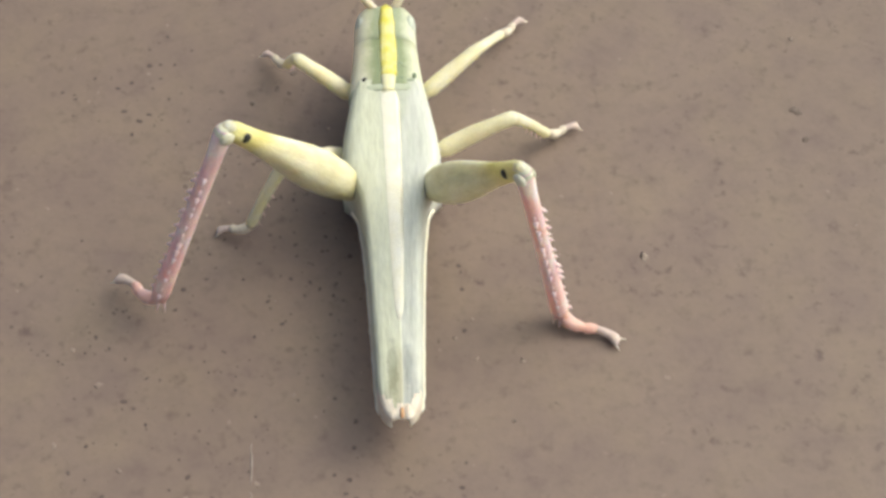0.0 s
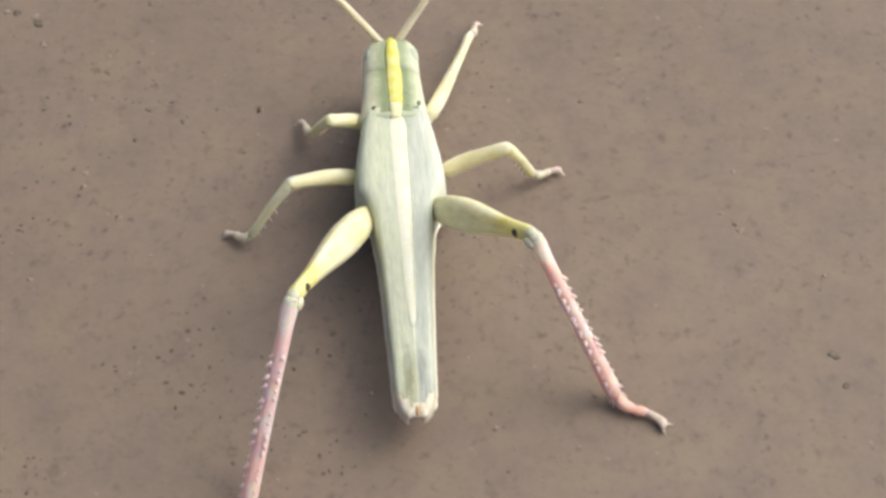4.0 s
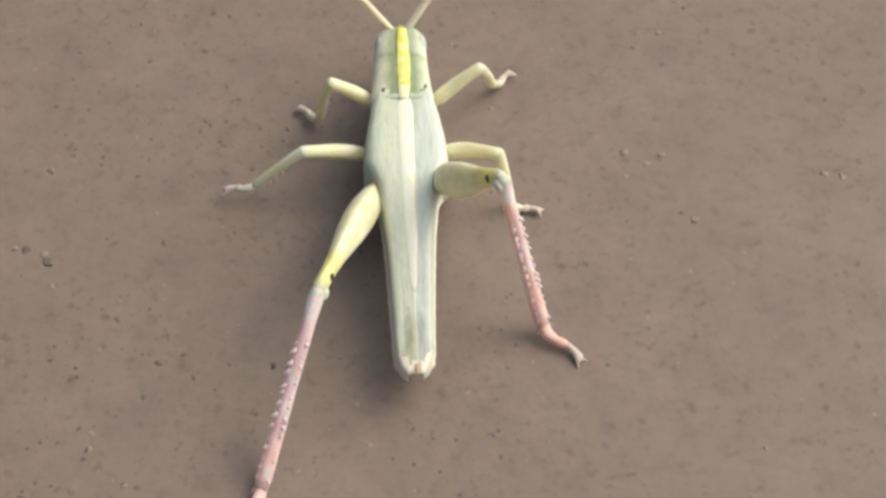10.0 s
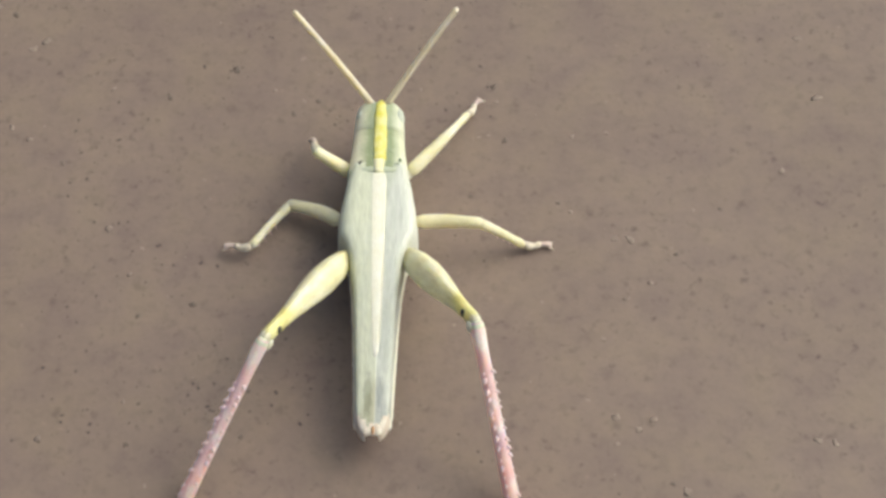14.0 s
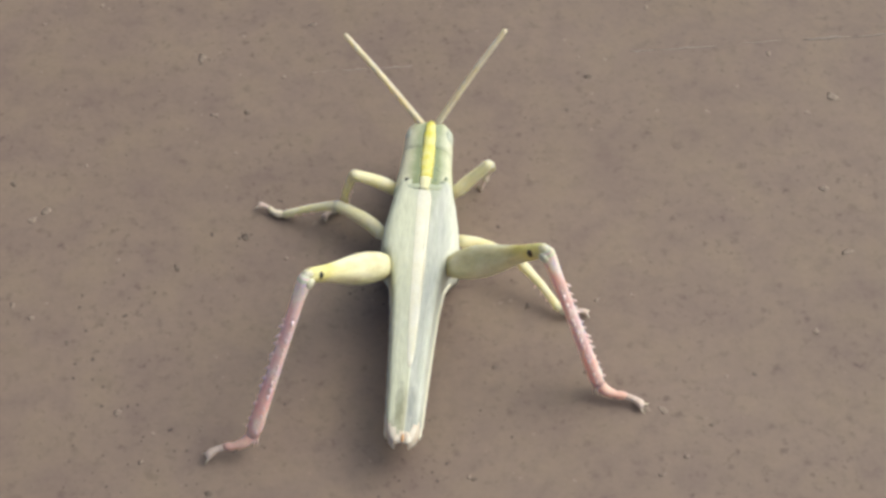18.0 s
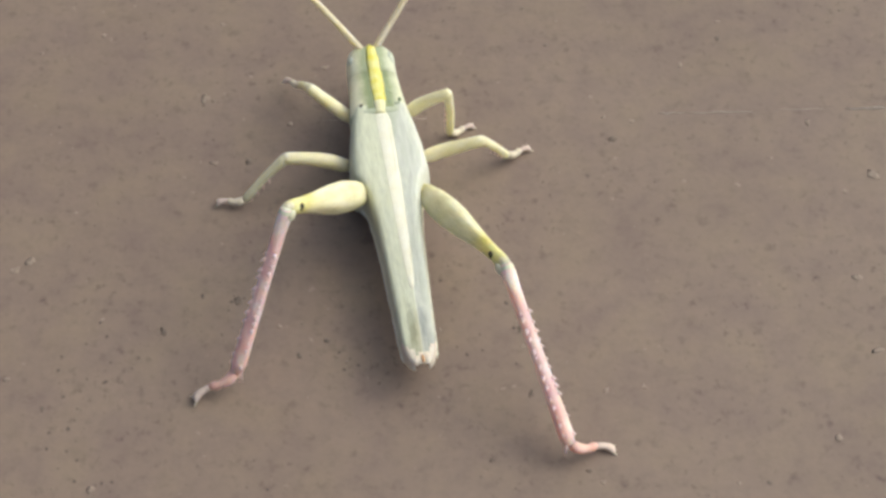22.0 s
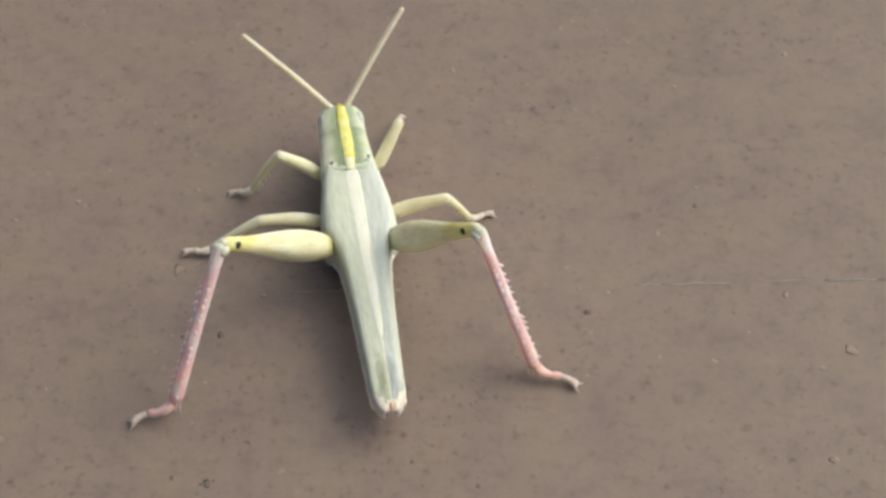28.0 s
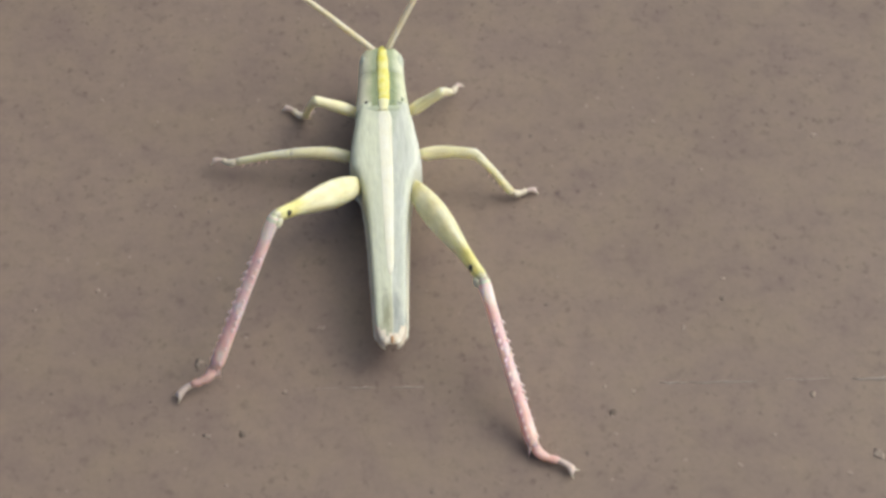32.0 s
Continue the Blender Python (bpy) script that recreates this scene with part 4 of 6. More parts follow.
def motions():
    body_rows = [
        (0, 4.50, -24.00, 3.45),
        (0.5, 3.75, -19.42, 2.65),
        (1, 4.17, -13.56, -0.19),
        (1.5, 3.17, -7.64, 1.73),
        (2, 2.18, -4.46, 0.78),
        (2.5, 1.87, -0.70, 0.49),
        (4.5, 0.36, 17.35, 3.15),
        (5, 1.35, 19.65, 4.73),
        (5.5, 0.75, 24.78, 4.32),
        (6, -1.33, 28.75, 5.55),
        (6.5, -2.22, 31.13, 5.47),
        (7, -2.53, 36.68, 2.46),
        (7.5, -3.14, 42.66, 2.30),
        (8, -3.05, 45.91, 2.95),
        (8.5, -3.62, 48.77, 3.05),
        (9, -3.10, 52.49, 2.66),
        (9.5, -2.42, 56.28, 2.49),
        (10, -1.19, 59.56, 2.38),
        (10.5, -0.58, 62.27, 1.17),
        (11, 0.28, 67.00, -1.57),
        (11.5, -2.22, 73.33, 0.33),
        (12, -2.60, 78.48, 0.39),
        (12.5, -2.72, 84.07, -2.31),
        (13, -2.39, 87.38, -3.22),
        (13.5, -4.25, 90.63, -0.72),
        (14, -3.51, 93.68, -0.77),
        (14.5, -2.88, 95.62, -0.56),
        (15, -1.55, 98.96, -2.36),
        (15.5, -0.92, 103.71, -4.41),
        (17.5, 0.14, 120.86, -3.76),
        (18, 0.92, 122.03, -6.31),
        (18.5, 1.13, 124.66, -6.15),
        (19, 1.38, 126.38, -5.13),
        (19.5, -0.76, 134.05, 2.66),
        (20, -3.67, 138.49, 6.26),
        (20.5, -4.25, 140.50, 5.68),
        (21, -5.16, 141.74, 7.42),
        (21.5, -5.49, 143.64, 8.18),
        (22, -7.02, 148.99, 9.88),
        (22.5, -6.83, 151.82, 9.15),
        (23, -7.75, 153.06, 9.26),
        (23.5, -7.73, 153.36, 9.17),
        (24, -7.53, 154.38, 8.07),
        (24.5, -6.71, 155.83, 7.43),
        (26.5, -7.52, 164.81, 12.44),
        (27, -8.32, 168.90, 10.62),
        (27.5, -7.87, 170.30, 10.33),
        (28, -8.60, 171.60, 10.87),
        (28.5, -9.63, 174.51, 10.36),
        (29, -9.33, 177.10, 8.91),
        (29.5, -9.85, 181.70, 6.64),
        (30, -8.88, 187.06, 1.62),
        (30.5, -9.19, 189.34, 3.13),
        (31, -8.90, 193.35, 4.21),
        (31.5, -9.05, 198.59, 5.06),
        (32, -8.42, 201.48, 4.27),
    ]
    body = {}
    for t in STEPS:
        x, y, turn = glide(body_rows, t)
        body[t] = pose(x * 0.001, y * 0.001, 0, 0, 0, turn)
    walk(grasshopper, list(body.items()))
    stride(legs["left", "front"], body, [
        (0, -8.6, -14.5, 2.5, -11.7, -11.9, 1.5, -26),
        (0.5, -8.6, -14.6, 2.6, -11.6, -12.0, 1.2, -23),
        (0.75, -7.8, -12.8, 3.2, -10.9, -12.8, 2.9, -17),
        (1, -7.0, -11.0, 0.8, -10.3, -13.5, 1.0, -11),
        (1.25, -8.6, -1.3, 2.1, -12.0, -1.5, 2.4, -24),
        (1.5, -10.2, 8.3, 0.5, -13.8, 10.5, 0.3, -36),
        (1.75, -11.9, 6.7, 2.7, -15.3, 9.2, 2.6, -29),
        (2, -13.7, 5.1, 2.0, -16.8, 7.8, 1.4, -23),
        (2.5, -13.4, 5.0, 2.0, -16.6, 7.6, 1.3, -24),
        (2.62, -13.4, 5.0, 2.0, -16.6, 7.6, 1.3, -24),
        (2.81, -12.0, 10.4, 4.6, -14.6, 13.2, 3.7, -28),
        (3.00, -10.6, 15.8, 2.8, -12.5, 18.8, 1.2, -33),
        (4.05, -10.6, 15.8, 2.8, -12.5, 18.8, 1.2, -33),
        (4.22, -9.3, 21.2, 5.4, -10.4, 24.4, 3.6, -38),
        (4.40, -7.9, 26.6, 3.6, -8.4, 30.0, 1.2, -42),
        (4.5, -7.9, 26.6, 3.6, -8.4, 30.0, 1.2, -42),
        (5, -8.0, 27.3, 3.4, -8.8, 30.7, 1.1, -40),
        (5.25, -12.6, 32.5, 4.7, -14.7, 35.3, 3.2, -32),
        (5.5, -17.2, 37.6, 2.9, -20.6, 39.8, 1.7, -24),
        (5.75, -15.7, 40.7, 3.8, -18.0, 43.7, 2.9, -28),
        (6, -14.2, 43.8, 1.6, -15.4, 47.6, 0.5, -32),
        (6.25, -14.2, 41.9, 4.3, -15.4, 45.7, 3.2, -30),
        (6.5, -14.2, 40.0, 3.9, -15.3, 43.7, 2.3, -29),
        (6.75, -13.6, 41.2, 4.3, -15.6, 44.6, 3.4, -29),
        (7, -13.1, 42.3, 1.7, -15.9, 45.4, 0.9, -29),
        (7.25, -13.0, 44.4, 2.8, -15.3, 44.1, 3.1, -26),
        (7.5, -12.9, 46.4, 0.8, -14.7, 42.7, 1.7, -24),
        (7.75, -16.1, 53.8, 3.3, -18.9, 52.9, 3.7, -20),
        (8, -19.3, 61.3, 2.7, -23.0, 63.0, 2.0, -16),
        (8.25, -17.3, 62.2, 3.6, -20.1, 64.8, 3.0, -22),
        (8.5, -15.2, 63.1, 1.5, -17.2, 66.6, 0.4, -29),
        (9, -14.4, 61.3, 3.0, -16.5, 64.5, 1.8, -32),
        (9.5, -14.0, 62.0, 2.3, -16.6, 65.1, 1.2, -21),
        (10, -13.5, 62.3, 1.7, -16.6, 64.8, 0.9, -11),
        (10.25, -12.9, 63.5, 2.6, -15.7, 63.1, 2.9, -14),
        (10.5, -12.3, 64.7, 0.6, -14.7, 61.3, 1.3, -16),
        (10.75, -15.7, 71.0, 2.5, -19.0, 69.7, 3.2, -6),
        (11, -19.1, 77.2, 1.4, -23.2, 78.0, 1.5, 3),
        (11.25, -17.0, 79.8, 2.8, -20.5, 81.7, 3.1, -10),
        (11.5, -14.9, 82.3, 1.2, -17.8, 85.4, 1.0, -23),
        (12, -14.9, 82.6, 1.4, -17.7, 85.7, 0.8, -19),
        (12.25, -14.2, 83.7, 2.4, -17.1, 83.9, 2.6, -12),
        (12.5, -13.4, 84.8, 0.5, -16.6, 82.0, 0.7, -6),
        (12.75, -15.9, 93.7, 3.1, -18.9, 93.8, 2.9, -14),
        (13, -18.4, 102.6, 2.7, -21.2, 105.5, 1.6, -21),
        (13.25, -16.1, 104.5, 3.3, -18.0, 108.0, 2.7, -21),
        (13.5, -13.7, 106.4, 0.8, -14.7, 110.5, 0.3, -20),
        (13.75, -13.5, 104.0, 4.1, -14.5, 107.8, 3.1, -25),
        (14, -13.3, 101.6, 4.4, -14.3, 105.0, 2.3, -30),
        (14.5, -12.6, 101.8, 4.5, -14.1, 105.0, 2.2, -32),
        (14.75, -11.9, 102.9, 4.7, -14.0, 106.1, 3.6, -26),
        (15, -11.3, 104.0, 1.9, -13.9, 107.2, 1.3, -20),
        (15.25, -11.5, 105.6, 2.9, -14.5, 106.0, 2.9, -16),
        (15.5, -11.7, 107.2, 0.8, -15.0, 104.7, 0.9, -13),
        (15.62, -11.7, 107.2, 0.8, -15.0, 104.7, 0.9, -13),
        (15.81, -12.1, 111.7, 3.1, -15.3, 110.6, 3.5, -11),
        (16, -12.6, 116.2, 1.3, -15.6, 116.5, 0.8, -10),
        (16.62, -12.6, 116.2, 1.2, -15.6, 116.5, 0.5, -10),
        (16.81, -13.0, 120.7, 3.4, -15.9, 122.4, 3.3, -9),
        (17, -13.4, 125.2, 1.3, -16.2, 128.3, 0.6, -7),
        (17.5, -13.4, 125.2, 1.3, -16.2, 128.3, 0.6, -7),
        (18, -11.8, 126.4, 0.7, -14.9, 123.5, 0.9, -13),
        (18.5, -11.6, 126.2, 0.6, -14.9, 123.7, 1.1, -4),
        (18.75, -12.4, 134.8, 2.4, -15.9, 134.5, 2.9, -11),
        (19, -13.2, 143.3, 1.1, -16.9, 145.2, 1.0, -19),
        (19.25, -14.3, 146.5, 2.5, -17.7, 148.8, 2.5, -22),
        (19.5, -15.3, 149.7, 1.0, -18.5, 152.3, 0.3, -26),
        (19.75, -19.5, 147.5, 2.6, -23.0, 149.6, 2.3, -22),
        (20, -23.6, 145.3, 1.2, -27.4, 147.0, 0.8, -19),
        (20.25, -23.2, 144.2, 3.0, -26.9, 146.1, 2.8, -11),
        (20.5, -22.7, 143.0, 1.8, -26.3, 145.1, 1.2, -3),
        (20.75, -21.0, 143.3, 2.7, -24.0, 142.7, 2.9, -10),
        (21, -19.3, 143.5, 0.5, -21.8, 140.2, 0.9, -17),
        (21.25, -20.8, 150.3, 2.8, -23.9, 149.5, 2.8, -21),
        (21.5, -22.3, 157.1, 2.0, -26.0, 158.9, 1.1, -24),
        (21.75, -21.1, 157.8, 4.5, -24.4, 159.9, 3.3, -26),
        (22, -19.9, 158.5, 3.9, -22.7, 160.9, 2.0, -27),
        (22.5, -19.2, 158.4, 3.8, -22.1, 160.6, 1.8, -32),
        (22.75, -22.8, 161.1, 4.1, -25.9, 163.4, 3.0, -24),
        (23, -26.3, 163.8, 1.4, -29.7, 166.2, 0.7, -17),
        (23.25, -25.3, 163.1, 3.2, -28.6, 165.6, 2.6, -23),
        (23.5, -24.3, 162.5, 2.0, -27.6, 164.9, 1.0, -29),
        (23.75, -22.7, 167.1, 3.5, -25.7, 169.8, 3.0, -23),
        (24, -21.1, 171.6, 1.9, -23.9, 174.8, 1.3, -17),
        (24.25, -23.7, 168.2, 3.2, -26.9, 170.7, 2.8, -24),
        (24.5, -26.2, 164.7, 1.5, -29.9, 166.6, 0.7, -32),
        (24.62, -26.2, 164.7, 1.5, -29.9, 166.6, 0.7, -32),
        (24.81, -25.3, 164.8, 3.6, -29.0, 166.4, 3.3, -25),
        (25, -24.3, 164.9, 1.2, -28.2, 166.2, 0.8, -18),
        (25.62, -24.3, 164.9, 1.2, -28.2, 166.2, 0.5, -18),
        (25.81, -23.4, 164.9, 3.5, -27.4, 166.1, 3.4, -11),
        (26, -22.5, 165.0, 1.2, -26.5, 165.9, 0.8, -4),
        (26.5, -22.5, 165.0, 1.2, -26.5, 165.9, 0.8, -4),
        (26.75, -22.6, 166.7, 2.4, -25.2, 165.2, 2.8, -5),
        (27, -22.7, 168.4, 0.6, -23.9, 164.5, 1.3, -6),
        (27.5, -22.6, 168.6, 0.6, -24.4, 165.0, 1.1, 3),
        (27.75, -23.6, 170.9, 2.6, -26.5, 169.0, 2.5, 1),
        (28, -24.7, 173.1, 1.7, -28.7, 173.0, 0.3, -1),
        (28.25, -24.0, 180.5, 3.0, -27.3, 182.0, 2.2, -14),
        (28.5, -23.3, 187.9, 1.4, -26.0, 191.0, 0.5, -26),
        (29, -23.2, 187.7, 2.1, -25.7, 190.7, 0.8, -33),
        (29.5, -22.5, 188.0, 1.4, -25.6, 190.7, 0.8, -37),
        (29.75, -21.3, 189.0, 2.6, -24.1, 188.7, 2.6, -28),
        (30, -20.2, 190.1, 0.7, -22.6, 186.7, 0.7, -19),
        (30.5, -21.3, 191.6, 1.2, -24.9, 189.6, 0.5, -1),
        (30.75, -22.8, 200.6, 3.4, -26.0, 201.0, 2.8, -12),
        (31, -24.4, 209.5, 2.6, -27.2, 212.4, 1.5, -23),
        (31.25, -23.3, 207.8, 3.8, -26.4, 210.3, 3.1, -24),
        (31.5, -22.2, 206.1, 2.1, -25.6, 208.3, 1.1, -26),
        (32, -22.1, 206.1, 1.1, -25.8, 207.9, 0.9, -23),
    ])
    stride(legs["left", "mid"], body, [
        (0, -11.5, -38.8, 2.2, -15.4, -38.5, 0.6, -3),
        (0.5, -12.4, -36.9, 2.5, -15.9, -36.1, 0.4, -1),
        (0.75, -15.0, -25.9, 3.4, -18.9, -25.4, 2.4, -6),
        (1, -17.7, -14.9, 1.2, -21.9, -14.7, 0.9, -11),
        (1.5, -17.2, -14.7, 1.1, -21.4, -14.8, 0.8, -10),
        (2, -16.3, -16.2, 2.2, -20.4, -15.6, 1.2, 7),
        (2.5, -16.2, -15.5, 1.7, -20.3, -15.4, 1.0, 10),
        (2.65, -16.2, -15.5, 1.7, -20.3, -15.4, 1.0, 10),
        (2.85, -17.4, -7.8, 4.0, -21.3, -7.0, 3.0, 7),
        (3.05, -18.6, 0.0, 1.9, -22.3, 1.5, 0.3, 4),
        (4.5, -18.6, -0.0, 1.9, -22.3, 1.5, 0.3, 4),
        (4.75, -19.5, 6.3, 3.1, -23.4, 7.3, 2.5, -2),
        (5, -20.4, 12.7, 1.2, -24.6, 13.2, 1.1, -9),
        (5.5, -20.5, 12.5, 1.6, -24.7, 13.0, 1.1, 11),
        (6, -21.9, 13.5, 1.8, -25.9, 14.1, 0.7, 17),
        (6.25, -20.3, 13.6, 4.1, -24.3, 13.5, 3.1, 3),
        (6.5, -18.8, 13.7, 3.4, -22.7, 13.0, 1.9, -11),
        (6.75, -21.9, 24.3, 3.8, -25.9, 24.1, 3.4, -11),
        (7, -25.0, 34.9, 1.2, -29.2, 35.2, 1.2, -10),
        (7.25, -24.5, 39.2, 2.5, -28.6, 40.2, 2.8, 43),
        (7.5, -24.1, 43.6, 0.9, -28.0, 45.3, 0.7, 96),
        (8, -22.1, 43.1, 1.7, -25.7, 45.2, 1.2, -17),
        (8.5, -22.1, 43.1, 1.8, -25.7, 45.2, 1.3, -11),
        (9, -22.0, 43.2, 2.5, -25.5, 45.2, 1.4, -4),
        (9.25, -21.3, 44.1, 4.3, -25.1, 45.3, 3.4, -4),
        (9.5, -20.6, 45.1, 3.1, -24.7, 45.4, 1.9, -4),
        (9.75, -21.3, 47.3, 4.5, -25.4, 47.4, 3.7, -6),
        (10, -22.0, 49.4, 2.8, -26.1, 49.4, 1.9, -7),
        (10.25, -21.9, 56.3, 3.3, -26.0, 56.9, 3.2, 49),
        (10.5, -21.8, 63.1, 0.8, -25.8, 64.4, 0.9, 106),
        (10.75, -19.9, 61.8, 3.4, -23.9, 62.5, 3.2, 46),
        (11, -17.9, 60.5, 3.0, -22.0, 60.7, 1.9, -14),
        (11.25, -17.8, 62.7, 3.9, -21.1, 61.3, 3.0, -10),
        (11.5, -17.7, 65.0, 1.8, -20.2, 62.0, 0.5, -6),
        (12, -17.8, 64.2, 1.5, -21.2, 62.2, 0.6, 1),
        (12.25, -22.0, 73.5, 2.7, -25.8, 72.8, 2.6, 44),
        (12.5, -26.3, 82.8, 0.8, -30.4, 83.5, 1.1, 87),
        (12.75, -24.9, 83.5, 2.7, -29.0, 84.5, 2.9, 46),
        (13, -23.6, 84.1, 1.6, -27.5, 85.6, 1.2, 4),
        (13.5, -24.0, 83.7, 2.0, -27.7, 85.4, 1.2, 93),
        (14, -22.7, 85.0, 2.5, -26.7, 85.6, 1.5, 103),
        (14.5, -22.0, 85.2, 2.8, -26.1, 85.5, 1.7, 0),
        (15, -22.3, 85.2, 2.3, -26.3, 85.8, 1.2, 11),
        (15.25, -23.2, 94.4, 3.3, -27.3, 95.0, 3.0, -0),
        (15.5, -24.1, 103.6, 1.3, -28.3, 104.2, 1.2, -11),
        (16.05, -24.1, 103.6, 1.3, -28.3, 104.2, 1.2, -11),
        (16.24, -24.2, 107.4, 3.7, -28.3, 108.1, 3.9, 1),
        (16.43, -24.3, 111.1, 2.0, -28.4, 112.0, 1.4, 14),
        (17.05, -24.3, 111.1, 1.2, -28.4, 112.0, 0.5, 14),
        (17.24, -24.3, 114.9, 4.0, -28.4, 115.9, 4.1, 27),
        (17.43, -24.4, 118.6, 2.0, -28.5, 119.9, 1.6, 40),
        (17.5, -24.4, 118.6, 2.0, -28.5, 119.9, 1.6, 40),
        (17.75, -22.8, 121.6, 2.9, -26.7, 123.1, 3.1, 47),
        (18, -21.2, 124.6, 0.7, -25.0, 126.3, 1.1, 53),
        (18.25, -19.5, 124.2, 3.1, -23.2, 126.0, 3.1, 21),
        (18.5, -17.8, 123.9, 2.4, -21.4, 125.8, 1.5, -10),
        (19, -18.1, 123.9, 2.3, -21.7, 125.9, 1.4, -9),
        (19.5, -17.8, 124.3, 2.0, -21.6, 125.7, 1.0, 4),
        (20, -17.5, 124.7, 2.6, -21.3, 125.5, 1.2, 10),
        (20.5, -15.6, 124.7, 3.0, -18.8, 124.7, 0.3, 16),
        (20.75, -21.6, 131.1, 3.8, -25.3, 131.0, 2.4, 4),
        (21, -27.6, 137.5, 1.6, -31.8, 137.4, 0.9, -7),
        (21.5, -27.3, 137.7, 1.4, -31.5, 137.7, 0.9, 1),
        (22, -27.3, 138.0, 1.5, -31.4, 137.9, 0.8, 21),
        (22.5, -27.1, 137.8, 1.5, -31.3, 137.7, 0.9, 50),
        (23, -27.3, 138.0, 1.7, -31.5, 137.7, 0.9, 24),
        (23.5, -27.2, 138.2, 1.6, -31.4, 137.8, 0.9, 23),
        (24, -27.2, 138.3, 1.8, -31.3, 137.9, 0.9, 24),
        (24.5, -26.9, 138.3, 1.4, -31.1, 138.0, 0.8, 44),
        (25.05, -26.9, 138.3, 1.4, -31.1, 138.0, 0.8, 44),
        (25.24, -26.4, 141.1, 3.5, -30.3, 140.1, 3.5, 32),
        (25.43, -25.9, 143.9, 0.8, -29.5, 142.3, 1.0, 19),
        (26.05, -25.9, 143.9, 1.2, -29.5, 142.3, 0.5, 19),
        (26.24, -25.3, 146.6, 3.1, -28.7, 144.4, 3.7, 7),
        (26.43, -24.8, 149.4, 0.8, -27.9, 146.5, 1.2, -6),
        (26.5, -24.8, 149.4, 0.8, -27.9, 146.5, 1.2, -6),
        (26.75, -27.9, 155.5, 2.7, -31.6, 154.0, 2.9, -2),
        (27, -31.0, 161.7, 1.6, -35.2, 161.5, 1.1, 1),
        (27.5, -30.5, 161.4, 1.4, -34.7, 161.1, 0.9, 7),
        (28, -30.4, 161.5, 1.2, -34.6, 161.0, 0.9, 10),
        (28.5, -30.4, 161.3, 1.4, -34.6, 160.9, 1.0, 40),
        (29, -30.1, 161.8, 1.4, -34.3, 161.2, 1.0, 47),
        (29.25, -32.1, 169.0, 4.0, -36.2, 169.3, 3.9, 21),
        (29.5, -34.0, 176.3, 3.6, -38.1, 177.4, 3.2, -4),
        (29.75, -32.5, 181.3, 3.7, -36.6, 182.5, 3.9, 6),
        (30, -31.1, 186.4, 0.8, -35.1, 187.7, 1.0, 16),
        (30.5, -29.6, 185.6, 1.4, -33.7, 186.7, 1.1, -11),
        (31, -29.4, 185.8, 1.5, -33.6, 186.2, 1.1, 4),
        (31.5, -29.2, 186.2, 1.4, -33.3, 186.4, 1.1, 26),
        (31.75, -30.9, 190.6, 3.6, -35.0, 191.1, 3.4, 21),
        (32, -32.6, 195.0, 2.9, -36.7, 195.7, 2.0, 16),
    ])
